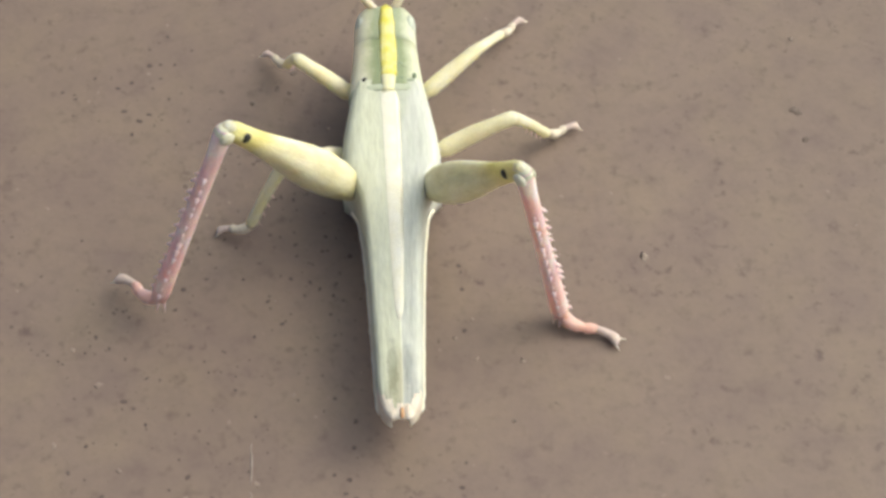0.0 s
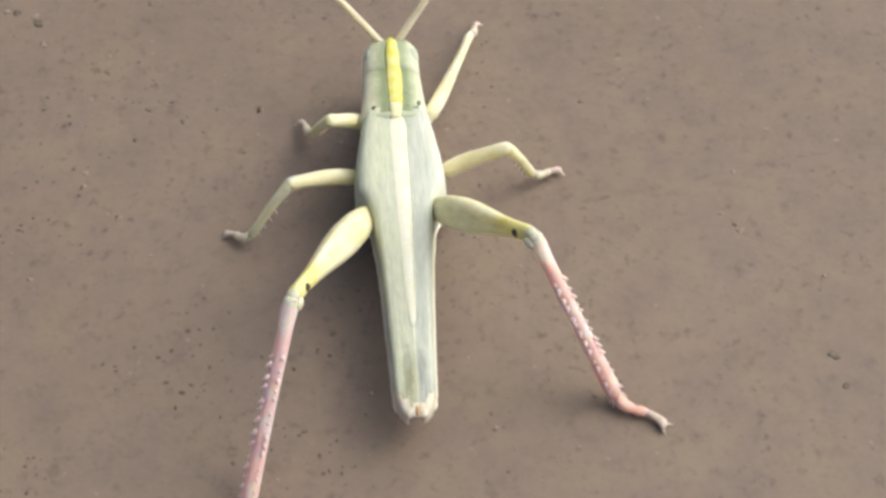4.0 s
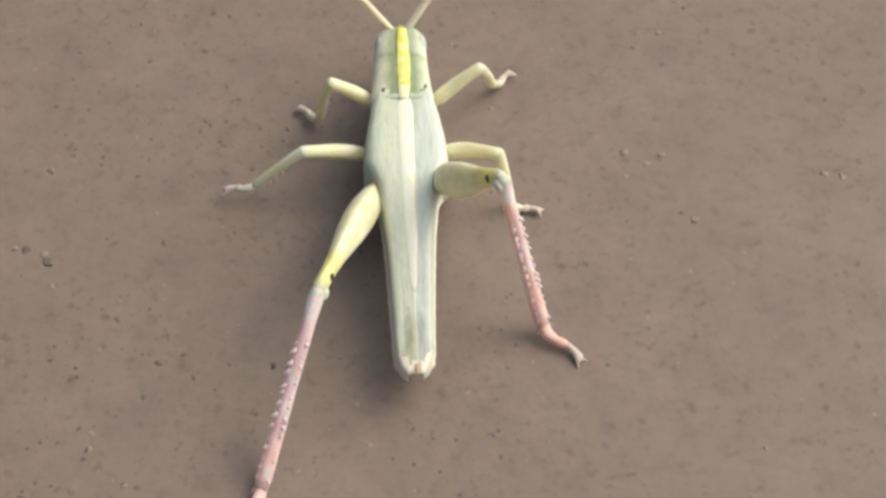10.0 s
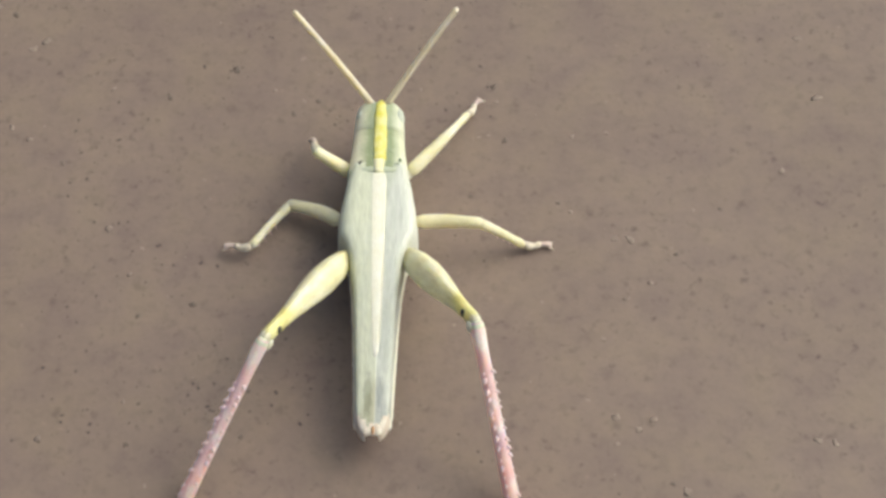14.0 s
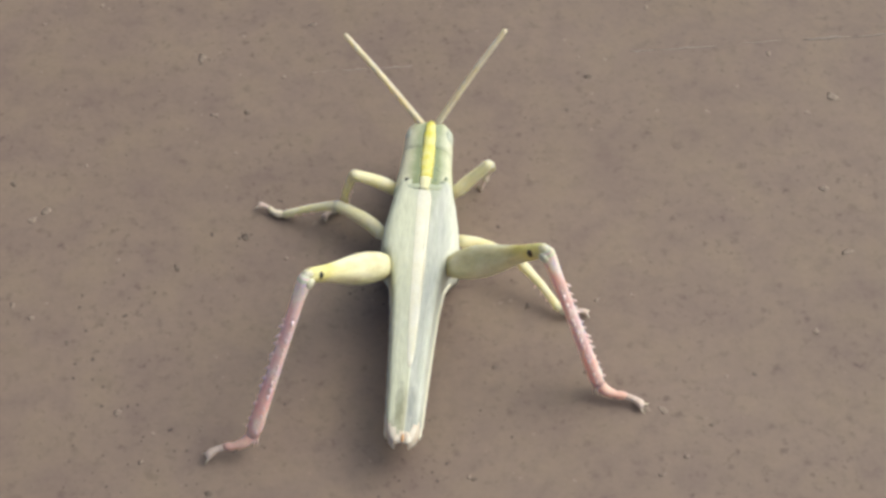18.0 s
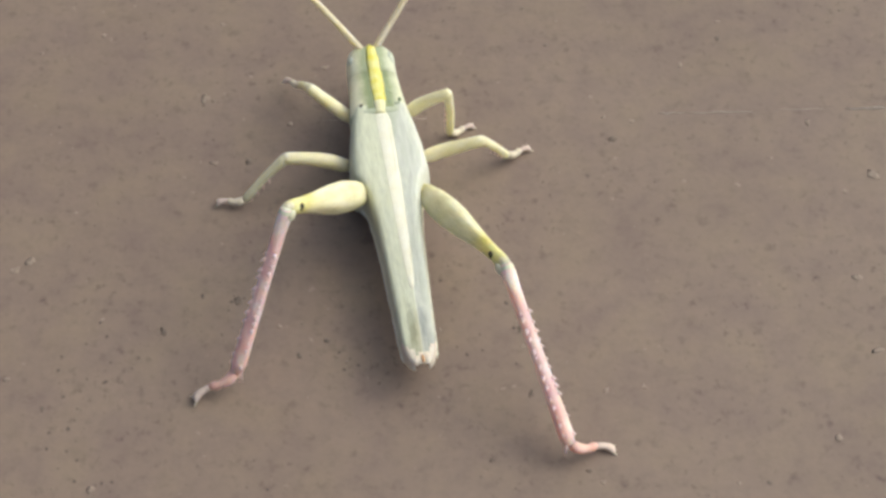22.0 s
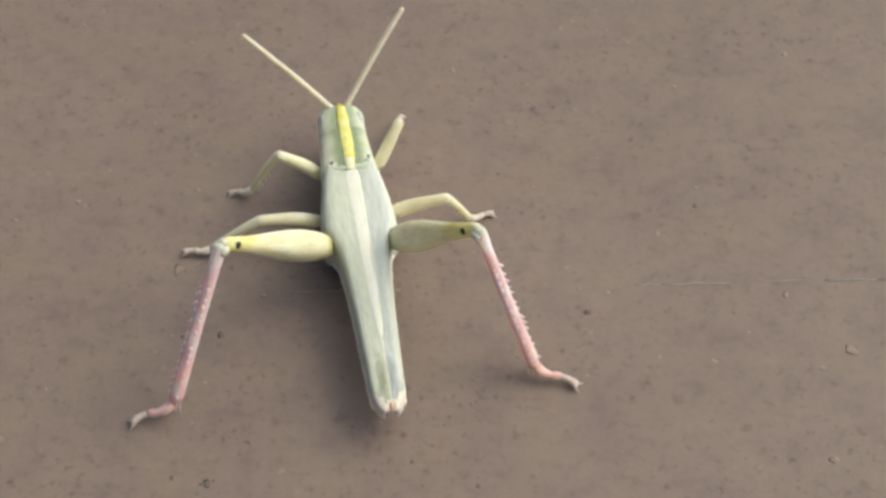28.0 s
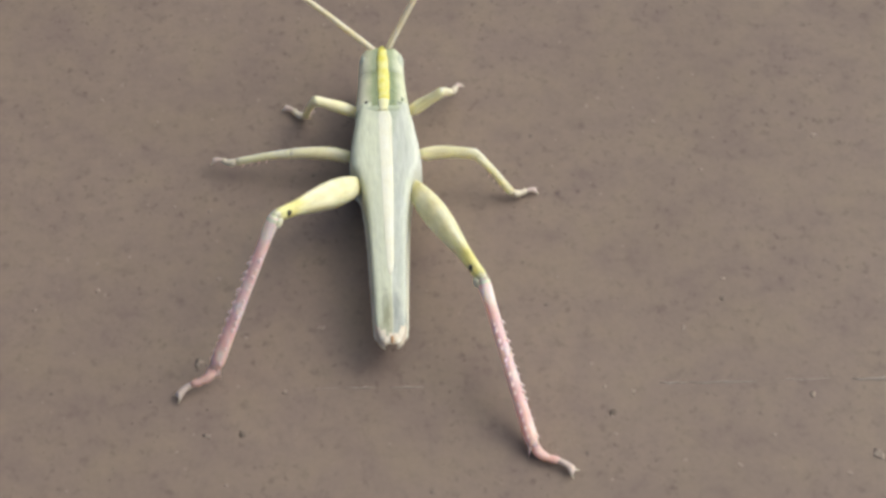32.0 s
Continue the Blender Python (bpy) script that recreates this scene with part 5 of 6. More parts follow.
    stride(legs["left", "hind"], body, [
        (0, -20.7, -50.3, 4.3, -26.2, -46.2, 2.0, 0),
        (0.25, -19.5, -45.1, 4.8, -25.7, -43.6, 3.1, 1),
        (0.5, -18.2, -39.8, 2.2, -25.1, -41.0, 0.7, 3),
        (1, -18.3, -39.0, 1.6, -25.1, -41.1, 0.5, 6),
        (1.5, -18.2, -38.7, 1.8, -25.0, -40.8, 0.7, 7),
        (2, -18.4, -38.9, 2.6, -25.0, -40.7, 0.4, 9),
        (2.5, -18.9, -39.5, 2.3, -25.8, -40.7, 0.5, 9),
        (4.5, -17.9, -37.7, 0.7, -21.0, -44.0, 2.4, 0),
        (4.75, -18.3, -31.0, 3.7, -22.5, -32.5, 3.1, 2),
        (5, -18.7, -24.3, 3.8, -24.1, -21.1, 0.3, 4),
        (5.25, -22.0, -18.0, 4.3, -27.6, -18.4, 2.3, -1),
        (5.5, -25.3, -11.7, 1.7, -31.2, -15.8, 0.8, -6),
        (6, -25.6, -10.7, 1.6, -30.9, -15.4, 1.6, -4),
        (6.5, -25.6, -10.8, 1.8, -31.6, -14.3, 0.6, -4),
        (6.75, -25.9, -7.3, 2.6, -30.9, -12.1, 2.9, -7),
        (7, -26.2, -3.9, 0.5, -30.1, -9.8, 1.7, -10),
        (7.25, -25.7, -6.3, 2.0, -29.8, -12.1, 3.7, -8),
        (7.5, -25.2, -8.7, 0.6, -29.4, -14.3, 2.1, -6),
        (7.75, -24.2, -7.5, 2.0, -28.1, -13.0, 4.6, -6),
        (8, -23.3, -6.2, 0.5, -26.8, -11.8, 3.6, -7),
        (8.25, -21.2, -1.1, 2.1, -24.5, -7.0, 4.6, -5),
        (8.5, -19.1, 4.1, 0.8, -22.1, -2.3, 2.0, -3),
        (9, -18.9, 3.6, 0.8, -22.2, -2.7, 1.5, -1),
        (9.5, -18.6, 3.4, 0.8, -22.2, -2.8, 1.7, -4),
        (10, -18.9, 3.8, 0.7, -21.7, -2.5, 2.5, -4),
        (10.25, -17.1, 8.8, 2.1, -20.2, 3.3, 5.5, -2),
        (10.5, -15.3, 13.7, 0.6, -18.7, 9.0, 4.9, 0),
        (10.75, -22.4, 25.9, 3.1, -27.4, 22.4, 4.7, -1),
        (11, -29.6, 38.0, 2.7, -36.2, 35.7, 0.9, -3),
        (11.5, -29.6, 38.1, 3.2, -35.8, 35.6, 0.6, 1),
        (12, -29.7, 38.1, 2.8, -36.0, 35.3, 0.8, 3),
        (12.5, -29.9, 38.6, 2.8, -36.1, 35.5, 0.8, 4),
        (13, -29.7, 38.6, 2.9, -36.0, 35.7, 0.8, 4),
        (13.5, -29.7, 38.7, 2.4, -36.1, 35.7, 0.7, 0),
        (13.75, -30.0, 41.2, 3.1, -36.5, 38.3, 2.4, -4),
        (14, -30.2, 43.6, 0.8, -36.9, 40.9, 0.6, -7),
        (14.25, -27.9, 46.8, 2.2, -33.9, 43.2, 3.2, -4),
        (14.5, -25.5, 50.0, 0.7, -30.9, 45.5, 2.2, 0),
        (14.75, -25.7, 62.8, 4.2, -31.7, 61.0, 3.8, 2),
        (15, -25.9, 75.6, 4.6, -32.5, 76.5, 1.8, 4),
        (15.25, -25.4, 78.5, 5.2, -32.0, 77.8, 3.2, 3),
        (15.5, -25.0, 81.4, 2.7, -31.6, 79.1, 0.9, 1),
        (15.62, -25.0, 81.4, 2.7, -31.6, 79.1, 0.9, 1),
        (15.81, -24.9, 82.4, 5.2, -31.5, 80.3, 3.6, 2),
        (16, -24.9, 83.3, 3.3, -31.5, 81.6, 1.0, 3),
        (17.5, -24.9, 83.3, 3.3, -31.5, 81.6, 1.0, 3),
        (18, -24.8, 83.5, 3.4, -31.4, 81.7, 1.1, 1),
        (18.5, -24.8, 83.5, 3.5, -31.4, 81.7, 1.2, 1),
        (19, -24.6, 83.6, 3.4, -31.3, 81.7, 1.3, 3),
        (19.5, -24.6, 84.2, 2.8, -31.2, 82.0, 1.0, 0),
        (20, -24.8, 84.1, 2.6, -31.5, 82.1, 0.7, 0),
        (20.25, -24.3, 90.5, 5.1, -30.5, 90.7, 2.6, 5),
        (20.5, -23.7, 97.0, 4.5, -29.5, 99.4, 0.9, 10),
        (20.75, -24.8, 102.0, 5.5, -30.6, 101.7, 2.7, 4),
        (21, -25.8, 107.1, 3.5, -31.8, 104.0, 0.8, -1),
        (21.5, -25.9, 106.7, 3.8, -31.8, 103.9, 0.9, -1),
        (22, -25.8, 107.0, 3.6, -31.7, 104.0, 0.8, 0),
        (22.5, -26.1, 107.2, 3.4, -32.0, 104.0, 0.7, -1),
        (23, -26.1, 107.4, 3.2, -32.0, 104.0, 0.7, 0),
        (23.5, -26.2, 107.4, 3.0, -32.1, 104.0, 0.7, 0),
        (24, -26.5, 107.5, 2.9, -32.2, 103.7, 0.7, 4),
        (24.5, -26.3, 106.9, 2.7, -32.3, 103.4, 0.6, 1),
        (24.62, -26.3, 106.9, 2.7, -32.3, 103.4, 0.6, 1),
        (24.81, -29.3, 119.4, 5.4, -35.5, 116.6, 3.5, 3),
        (25, -32.3, 132.0, 3.6, -38.7, 129.8, 1.1, 4),
        (26.5, -32.3, 132.0, 3.6, -38.7, 129.8, 1.1, 4),
        (27, -32.4, 132.1, 3.3, -38.8, 130.0, 0.8, 6),
        (27.5, -32.5, 132.6, 3.6, -38.7, 130.0, 1.0, 9),
        (28, -32.6, 132.6, 3.1, -39.0, 130.1, 0.9, 9),
        (28.5, -32.5, 132.7, 3.3, -38.8, 130.2, 0.7, 9),
        (29, -33.1, 132.8, 3.0, -39.2, 129.8, 0.8, 11),
        (29.5, -32.8, 132.7, 2.9, -39.1, 130.0, 0.8, 9),
        (30, -32.7, 132.3, 2.4, -39.4, 130.4, 0.6, 6),
        (30.25, -33.2, 133.5, 3.4, -39.9, 131.6, 2.3, 4),
        (30.5, -33.7, 134.7, 1.4, -40.5, 132.7, 0.3, 1),
        (30.75, -32.9, 144.9, 4.2, -39.2, 142.3, 2.5, 2),
        (31, -32.0, 155.0, 3.9, -37.9, 151.9, 1.2, 3),
        (31.5, -31.9, 155.5, 3.5, -37.6, 151.9, 1.0, 3),
        (32, -32.2, 155.8, 3.3, -37.8, 151.9, 0.9, 1),
    ])
    stride(legs["right", "front"], body, [
        (0, 18.0, -8.4, 1.7, 20.8, -5.4, 1.1, 27),
        (0.5, 17.4, -8.4, 1.7, 20.6, -5.7, 1.3, 17),
        (1, 17.5, -8.3, 1.4, 20.7, -5.7, 1.1, 10),
        (1.25, 17.2, -6.4, 2.5, 19.9, -6.8, 3.3, 12),
        (1.5, 16.9, -4.5, 0.6, 19.1, -7.9, 1.8, 14),
        (1.75, 17.5, -3.4, 2.1, 19.7, -6.7, 3.7, 11),
        (2, 18.1, -2.3, 0.6, 20.2, -5.6, 2.0, 7),
        (2.25, 15.6, 7.2, 2.5, 17.5, 7.4, 2.9, 18),
        (2.5, 13.1, 16.7, 1.4, 14.8, 20.4, 0.3, 29),
        (3.45, 13.1, 16.7, 1.4, 14.8, 20.4, 0.3, 29),
        (3.65, 12.1, 25.0, 4.0, 13.7, 28.6, 2.7, 29),
        (3.85, 11.2, 33.2, 2.2, 12.5, 36.7, 0.3, 29),
        (4.5, 11.2, 33.2, 2.2, 12.5, 36.7, 0.3, 29),
        (4.75, 11.3, 31.3, 4.8, 12.4, 34.7, 2.9, 29),
        (5, 11.4, 29.5, 4.5, 12.3, 32.7, 1.9, 29),
        (5.25, 10.4, 30.0, 4.6, 12.3, 33.0, 3.1, 26),
        (5.5, 9.3, 30.6, 1.7, 12.2, 33.3, 0.7, 24),
        (6, 8.8, 30.5, 0.9, 12.2, 32.8, 0.7, 1),
        (6.25, 9.4, 39.7, 2.3, 12.2, 42.6, 2.3, 5),
        (6.5, 10.0, 49.0, 0.6, 12.3, 52.5, 0.2, 9),
        (6.75, 8.9, 47.4, 2.9, 11.3, 50.6, 2.3, 15),
        (7, 7.9, 45.7, 2.1, 10.4, 48.8, 0.8, 21),
        (7.5, 7.4, 46.5, 1.4, 10.3, 49.4, 0.5, 7),
        (7.75, 7.0, 48.2, 2.5, 9.1, 47.7, 2.9, 12),
        (8, 6.6, 49.9, 0.6, 8.0, 46.1, 1.7, 17),
        (8.5, 6.5, 50.4, 0.5, 7.6, 46.5, 1.5, 10),
        (8.75, 6.6, 57.3, 3.7, 8.3, 56.8, 3.4, 16),
        (9, 6.7, 64.3, 3.9, 8.9, 67.1, 1.7, 21),
        (9.25, 9.5, 67.5, 4.3, 11.9, 70.4, 2.8, 26),
        (9.5, 12.4, 70.8, 1.6, 15.0, 73.8, 0.3, 30),
        (9.75, 12.0, 69.6, 3.1, 14.7, 72.6, 2.3, 24),
        (10, 11.7, 68.4, 1.5, 14.4, 71.4, 0.8, 17),
        (10.5, 11.6, 67.8, 1.3, 14.4, 70.9, 0.7, 11),
        (11, 11.7, 68.5, 1.0, 14.4, 71.7, 0.4, 1),
        (11.5, 9.7, 68.3, 0.8, 13.4, 70.3, 0.7, -42),
        (11.75, 9.4, 83.2, 3.1, 12.5, 85.8, 3.2, -20),
        (12, 9.2, 98.0, 2.4, 11.7, 101.4, 2.2, 1),
        (12.25, 8.4, 95.6, 4.9, 10.1, 99.0, 3.8, 15),
        (12.5, 7.7, 93.2, 4.3, 8.5, 96.5, 1.9, 29),
        (13, 5.7, 93.1, 1.5, 7.5, 96.7, 0.3, 24),
        (13.5, 5.6, 93.1, 1.0, 7.6, 96.8, 0.4, 4),
        (13.75, 7.7, 101.7, 2.8, 9.9, 105.3, 2.5, 16),
        (14, 9.9, 110.3, 1.7, 12.1, 113.8, 1.0, 27),
        (14.25, 11.6, 108.1, 3.0, 14.4, 111.1, 2.7, 22),
        (14.5, 13.3, 105.9, 1.3, 16.7, 108.3, 0.8, 17),
        (15, 13.7, 105.4, 1.1, 17.1, 107.8, 0.7, 9),
        (15.5, 13.5, 105.7, 0.9, 16.8, 108.2, 0.6, 1),
        (16.05, 13.5, 105.7, 0.9, 16.8, 108.2, 0.6, 1),
        (16.24, 12.9, 112.3, 3.5, 15.7, 115.2, 3.3, 9),
        (16.43, 12.3, 118.9, 2.6, 14.5, 122.1, 0.8, 17),
        (17.05, 12.3, 118.9, 1.2, 14.5, 122.1, 0.5, 17),
        (17.24, 11.7, 125.5, 4.4, 13.3, 129.0, 3.6, 25),
        (17.43, 11.1, 132.1, 2.6, 12.2, 135.9, 1.1, 33),
        (17.5, 11.1, 132.1, 2.6, 12.2, 135.9, 1.1, 33),
        (18, 11.5, 130.1, 3.9, 9.6, 128.9, 0.3, 26),
        (18.25, 11.6, 131.4, 5.3, 9.6, 130.1, 2.2, 29),
        (18.5, 11.8, 132.6, 3.7, 9.5, 131.3, 0.5, 32),
        (18.75, 10.8, 131.6, 4.2, 9.5, 132.6, 2.1, 24),
        (19, 9.7, 130.5, 1.6, 9.4, 133.9, 0.1, 16),
        (19.5, 8.8, 130.7, 1.0, 11.0, 133.5, 0.2, -30),
        (19.75, 9.8, 142.0, 2.8, 12.5, 144.6, 2.1, -4),
        (20, 10.8, 153.2, 1.5, 14.0, 155.7, 0.3, 21),
        (20.25, 8.9, 154.5, 3.2, 11.4, 157.4, 2.1, 22),
        (20.5, 7.0, 155.7, 1.9, 8.8, 159.1, 0.3, 23),
        (20.75, 6.0, 152.9, 3.5, 8.0, 156.3, 2.5, 21),
        (21, 5.1, 150.0, 2.2, 7.1, 153.5, 1.0, 20),
        (21.5, 4.7, 150.0, 1.9, 6.9, 153.3, 0.7, 17),
        (21.75, 4.1, 150.9, 2.9, 7.0, 153.6, 2.3, 10),
        (22, 3.5, 151.8, 0.9, 7.1, 153.8, 0.3, 3),
        (22.25, 3.2, 158.0, 3.8, 5.8, 160.7, 2.9, 14),
        (22.5, 2.9, 164.1, 3.8, 4.6, 167.5, 1.9, 24),
        (23, 3.0, 164.0, 3.5, 4.7, 167.6, 2.0, 17),
        (23.5, 3.0, 164.6, 3.1, 4.7, 168.1, 1.6, 24),
        (24, 3.0, 164.0, 3.8, 4.5, 167.5, 2.1, 27),
        (24.5, 3.2, 164.2, 3.9, 4.8, 167.6, 2.1, 32),
        (25.05, 3.2, 164.2, 3.9, 4.8, 167.6, 2.1, 32),
        (25.24, 3.0, 165.6, 5.4, 5.1, 167.6, 4.4, 27),
        (25.43, 2.8, 166.9, 1.0, 5.4, 167.6, 1.4, 22),
        (26.05, 2.8, 166.9, 1.2, 5.4, 167.6, 0.5, 22),
        (26.24, 2.6, 168.3, 3.9, 5.8, 167.6, 3.7, 18),
        (26.43, 2.4, 169.7, 1.0, 6.1, 167.7, 0.7, 13),
        (26.5, 2.4, 169.7, 1.0, 6.1, 167.7, 0.7, 13),
        (27, 2.4, 171.4, 0.6, 5.0, 168.2, 0.9, 1),
        (27.25, 2.4, 178.5, 3.0, 4.8, 178.4, 2.4, 11),
        (27.5, 2.4, 185.6, 2.3, 4.6, 188.6, 0.3, 21),
        (27.75, 0.2, 185.7, 4.4, 1.6, 188.9, 2.6, 20),
        (28, -2.1, 185.8, 3.5, -1.3, 189.2, 1.2, 19),
        (28.25, -2.1, 184.3, 5.7, -1.5, 187.7, 3.6, 22),
        (28.5, -2.1, 182.9, 4.8, -1.7, 186.2, 2.4, 26),
        (28.75, 0.4, 184.2, 5.7, 1.9, 187.3, 3.9, 32),
        (29, 3.0, 185.5, 3.6, 5.5, 188.3, 1.9, 37),
        (29.25, 0.4, 189.8, 5.5, 2.0, 193.1, 3.9, 28),
        (29.5, -2.1, 194.1, 4.3, -1.6, 197.8, 2.4, 19),
        (29.75, 1.5, 193.9, 4.2, 3.6, 196.6, 3.3, 18),
        (30, 5.1, 193.6, 1.1, 8.8, 195.4, 0.5, 17),
        (30.5, 5.0, 194.0, 0.8, 8.9, 195.5, 0.4, 7),
        (31, 5.0, 193.6, 0.8, 8.7, 195.5, 0.4, -11),
        (31.25, 6.1, 203.8, 2.8, 9.4, 206.2, 2.6, -4),
        (31.5, 7.2, 214.0, 1.7, 10.2, 216.9, 1.2, 4),
        (31.75, 4.7, 211.9, 4.3, 7.0, 215.0, 3.4, 17),
        (32, 2.1, 209.8, 3.9, 3.9, 213.0, 1.9, 30),
    ])
    stride(legs["right", "mid"], body, [
        (0, 23.6, -24.2, 1.6, 27.4, -22.4, 1.0, 14),
        (0.5, 23.2, -23.7, 1.7, 27.2, -22.6, 1.1, 11),
        (0.75, 24.1, -19.9, 3.2, 27.9, -18.3, 2.6, 14),
        (1, 25.0, -16.0, 1.7, 28.6, -14.1, 0.4, 16),
        (1.25, 23.9, -12.4, 3.3, 27.6, -10.6, 2.7, 18),
        (1.5, 22.7, -8.7, 1.9, 26.6, -7.1, 1.3, 20),
        (2, 23.0, -8.3, 1.3, 26.6, -6.4, 0.7, 4),
        (2.5, 22.6, -7.9, 1.2, 26.5, -6.4, 0.6, 6),
        (3.30, 22.6, -7.9, 1.2, 26.5, -6.4, 0.6, 6),
        (3.50, 20.5, 0.5, 3.7, 24.4, 1.8, 3.1, 8),
        (3.70, 18.4, 8.8, 1.8, 22.3, 10.0, 0.8, 11),
        (4.5, 18.4, 8.8, 1.8, 22.3, 10.0, 0.8, 11),
        (4.75, 20.6, 13.2, 3.3, 24.4, 14.7, 2.5, 16),
        (5, 22.9, 17.5, 1.7, 26.5, 19.3, 0.5, 21),
        (5.5, 23.5, 18.1, 1.0, 27.3, 19.8, 0.5, 14),
        (5.75, 21.4, 22.6, 3.4, 25.0, 24.6, 2.7, 19),
        (6, 19.3, 27.2, 2.7, 22.6, 29.5, 1.4, 23),
        (6.25, 17.7, 26.9, 5.4, 20.6, 29.4, 3.9, 24),
        (6.5, 16.1, 26.6, 5.0, 18.6, 29.3, 2.9, 24),
        (6.75, 15.5, 28.1, 5.3, 18.5, 30.4, 3.7, 19),
        (7, 15.0, 29.7, 2.5, 18.4, 31.5, 0.9, 14),
        (7.25, 16.5, 36.3, 3.8, 19.7, 38.6, 2.6, 16),
        (7.5, 18.0, 43.0, 2.1, 21.0, 45.6, 0.6, 19),
        (7.75, 16.8, 43.5, 3.4, 19.8, 46.3, 2.4, 17),
        (8, 15.6, 44.1, 1.6, 18.6, 46.9, 0.7, 16),
        (8.5, 15.0, 44.3, 2.2, 18.3, 46.6, 0.8, 16),
        (9, 14.8, 44.4, 2.0, 18.1, 46.7, 0.8, 14),
        (9.25, 14.0, 45.7, 3.3, 17.7, 46.6, 2.6, 12),
        (9.5, 13.1, 47.0, 1.5, 17.3, 46.6, 0.9, 10),
        (10, 13.7, 47.4, 1.0, 17.8, 46.4, 0.7, -4),
        (10.25, 17.2, 53.0, 2.4, 21.4, 52.8, 2.5, 7),
        (10.5, 20.8, 58.5, 0.8, 25.0, 59.1, 0.7, 19),
        (11, 20.8, 58.4, 0.8, 24.9, 59.3, 0.7, 1),
        (11.25, 19.9, 64.0, 2.4, 24.0, 64.9, 2.5, 7),
        (11.5, 18.9, 69.7, 1.0, 23.0, 70.5, 0.6, 13),
        (12, 18.8, 69.5, 0.9, 22.9, 70.3, 0.6, 9),
        (12.5, 18.6, 69.7, 1.2, 22.7, 70.2, 0.7, -52),
        (13, 18.2, 70.1, 1.0, 22.3, 69.7, 0.6, -43),
        (13.25, 18.3, 77.7, 2.7, 22.3, 78.0, 2.4, -14),
        (13.5, 18.3, 85.2, 1.4, 22.3, 86.4, 0.7, 16),
        (14, 18.0, 85.9, 1.2, 22.2, 86.1, 0.6, 14),
        (14.5, 17.5, 85.6, 1.8, 21.5, 86.3, 0.7, 0),
        (15, 17.5, 85.6, 1.6, 21.6, 86.3, 0.7, -14),
        (15.5, 17.6, 86.1, 1.6, 21.7, 86.5, 0.6, -36),
        (15.62, 17.6, 86.1, 1.6, 21.7, 86.5, 0.6, -36),
        (15.81, 18.4, 90.9, 3.7, 22.5, 91.0, 3.2, -40),
        (16, 19.3, 95.6, 1.3, 23.4, 95.5, 0.6, -44),
        (16.62, 19.3, 95.6, 1.2, 23.4, 95.5, 0.5, -44),
        (16.81, 20.1, 100.3, 3.6, 24.2, 100.0, 3.3, -48),
        (17, 20.9, 105.0, 1.3, 25.0, 104.5, 0.7, -52),
        (17.5, 20.9, 105.0, 1.3, 25.0, 104.5, 0.7, -52),
        (18, 20.5, 104.6, 1.4, 24.7, 104.3, 0.7, -42),
        (18.25, 22.2, 109.6, 2.8, 26.3, 108.8, 2.5, -26),
        (18.5, 23.9, 114.5, 1.2, 28.0, 113.4, 0.8, -10),
        (18.75, 24.1, 116.5, 2.6, 28.2, 116.0, 2.6, -1),
        (19, 24.2, 118.5, 1.0, 28.4, 118.6, 0.7, 7),
        (19.25, 21.6, 125.3, 2.4, 25.8, 125.6, 2.4, 11),
        (19.5, 18.9, 132.1, 0.8, 23.1, 132.6, 0.5, 16),
        (19.75, 16.9, 132.7, 2.6, 20.8, 133.9, 2.3, 13),
        (20, 14.8, 133.2, 1.4, 18.4, 135.3, 0.6, 10),
        (20.5, 14.5, 132.9, 1.1, 18.4, 134.6, 0.8, -9),
        (20.75, 15.1, 137.0, 3.4, 18.7, 138.9, 2.8, 9),
        (21, 15.7, 141.1, 2.7, 19.1, 143.3, 1.2, 26),
        (21.25, 15.8, 143.8, 3.5, 19.0, 146.3, 2.7, 21),
        (21.5, 16.0, 146.4, 1.2, 19.0, 149.3, 0.6, 16),
        (21.75, 14.1, 146.9, 2.9, 17.4, 149.4, 2.4, 17),
        (22, 12.3, 147.3, 1.5, 15.8, 149.4, 0.6, 19),
        (22.5, 12.1, 147.1, 1.9, 15.7, 149.1, 0.8, 13),
        (23, 11.8, 147.1, 1.9, 15.6, 148.8, 1.1, 7),
        (23.5, 11.9, 147.4, 1.9, 15.7, 149.0, 1.0, 10),
        (24, 12.2, 147.7, 1.6, 15.9, 149.6, 0.7, 6),
        (24.5, 11.9, 147.4, 2.1, 15.7, 149.0, 1.1, 4),
        (24.62, 11.9, 147.4, 2.1, 15.7, 149.0, 1.1, 4),
        (24.81, 12.4, 152.6, 4.1, 15.9, 154.6, 3.5, 4),
        (25, 12.9, 157.9, 1.2, 16.2, 160.2, 0.7, 4),
        (25.62, 12.9, 157.9, 1.2, 16.2, 160.2, 0.5, 4),
        (25.81, 13.3, 163.2, 3.6, 16.5, 165.9, 3.1, 4),
        (26, 13.8, 168.5, 1.2, 16.7, 171.5, 0.4, 4),
        (26.5, 13.8, 168.5, 1.2, 16.7, 171.5, 0.4, 4),
        (26.75, 12.2, 168.2, 2.9, 15.5, 170.6, 2.3, 12),
        (27, 10.5, 167.9, 1.5, 14.2, 169.7, 0.7, 20),
        (27.5, 10.3, 167.9, 1.4, 13.8, 170.0, 0.7, 17),
        (28, 10.1, 168.6, 1.2, 14.0, 170.0, 0.5, 16),
        (28.5, 9.7, 168.6, 1.0, 13.6, 169.8, 0.6, 6),
        (29, 9.6, 168.9, 1.0, 13.6, 169.7, 0.6, 0),
        (29.5, 8.9, 170.9, 0.9, 12.9, 169.6, 0.5, -9),
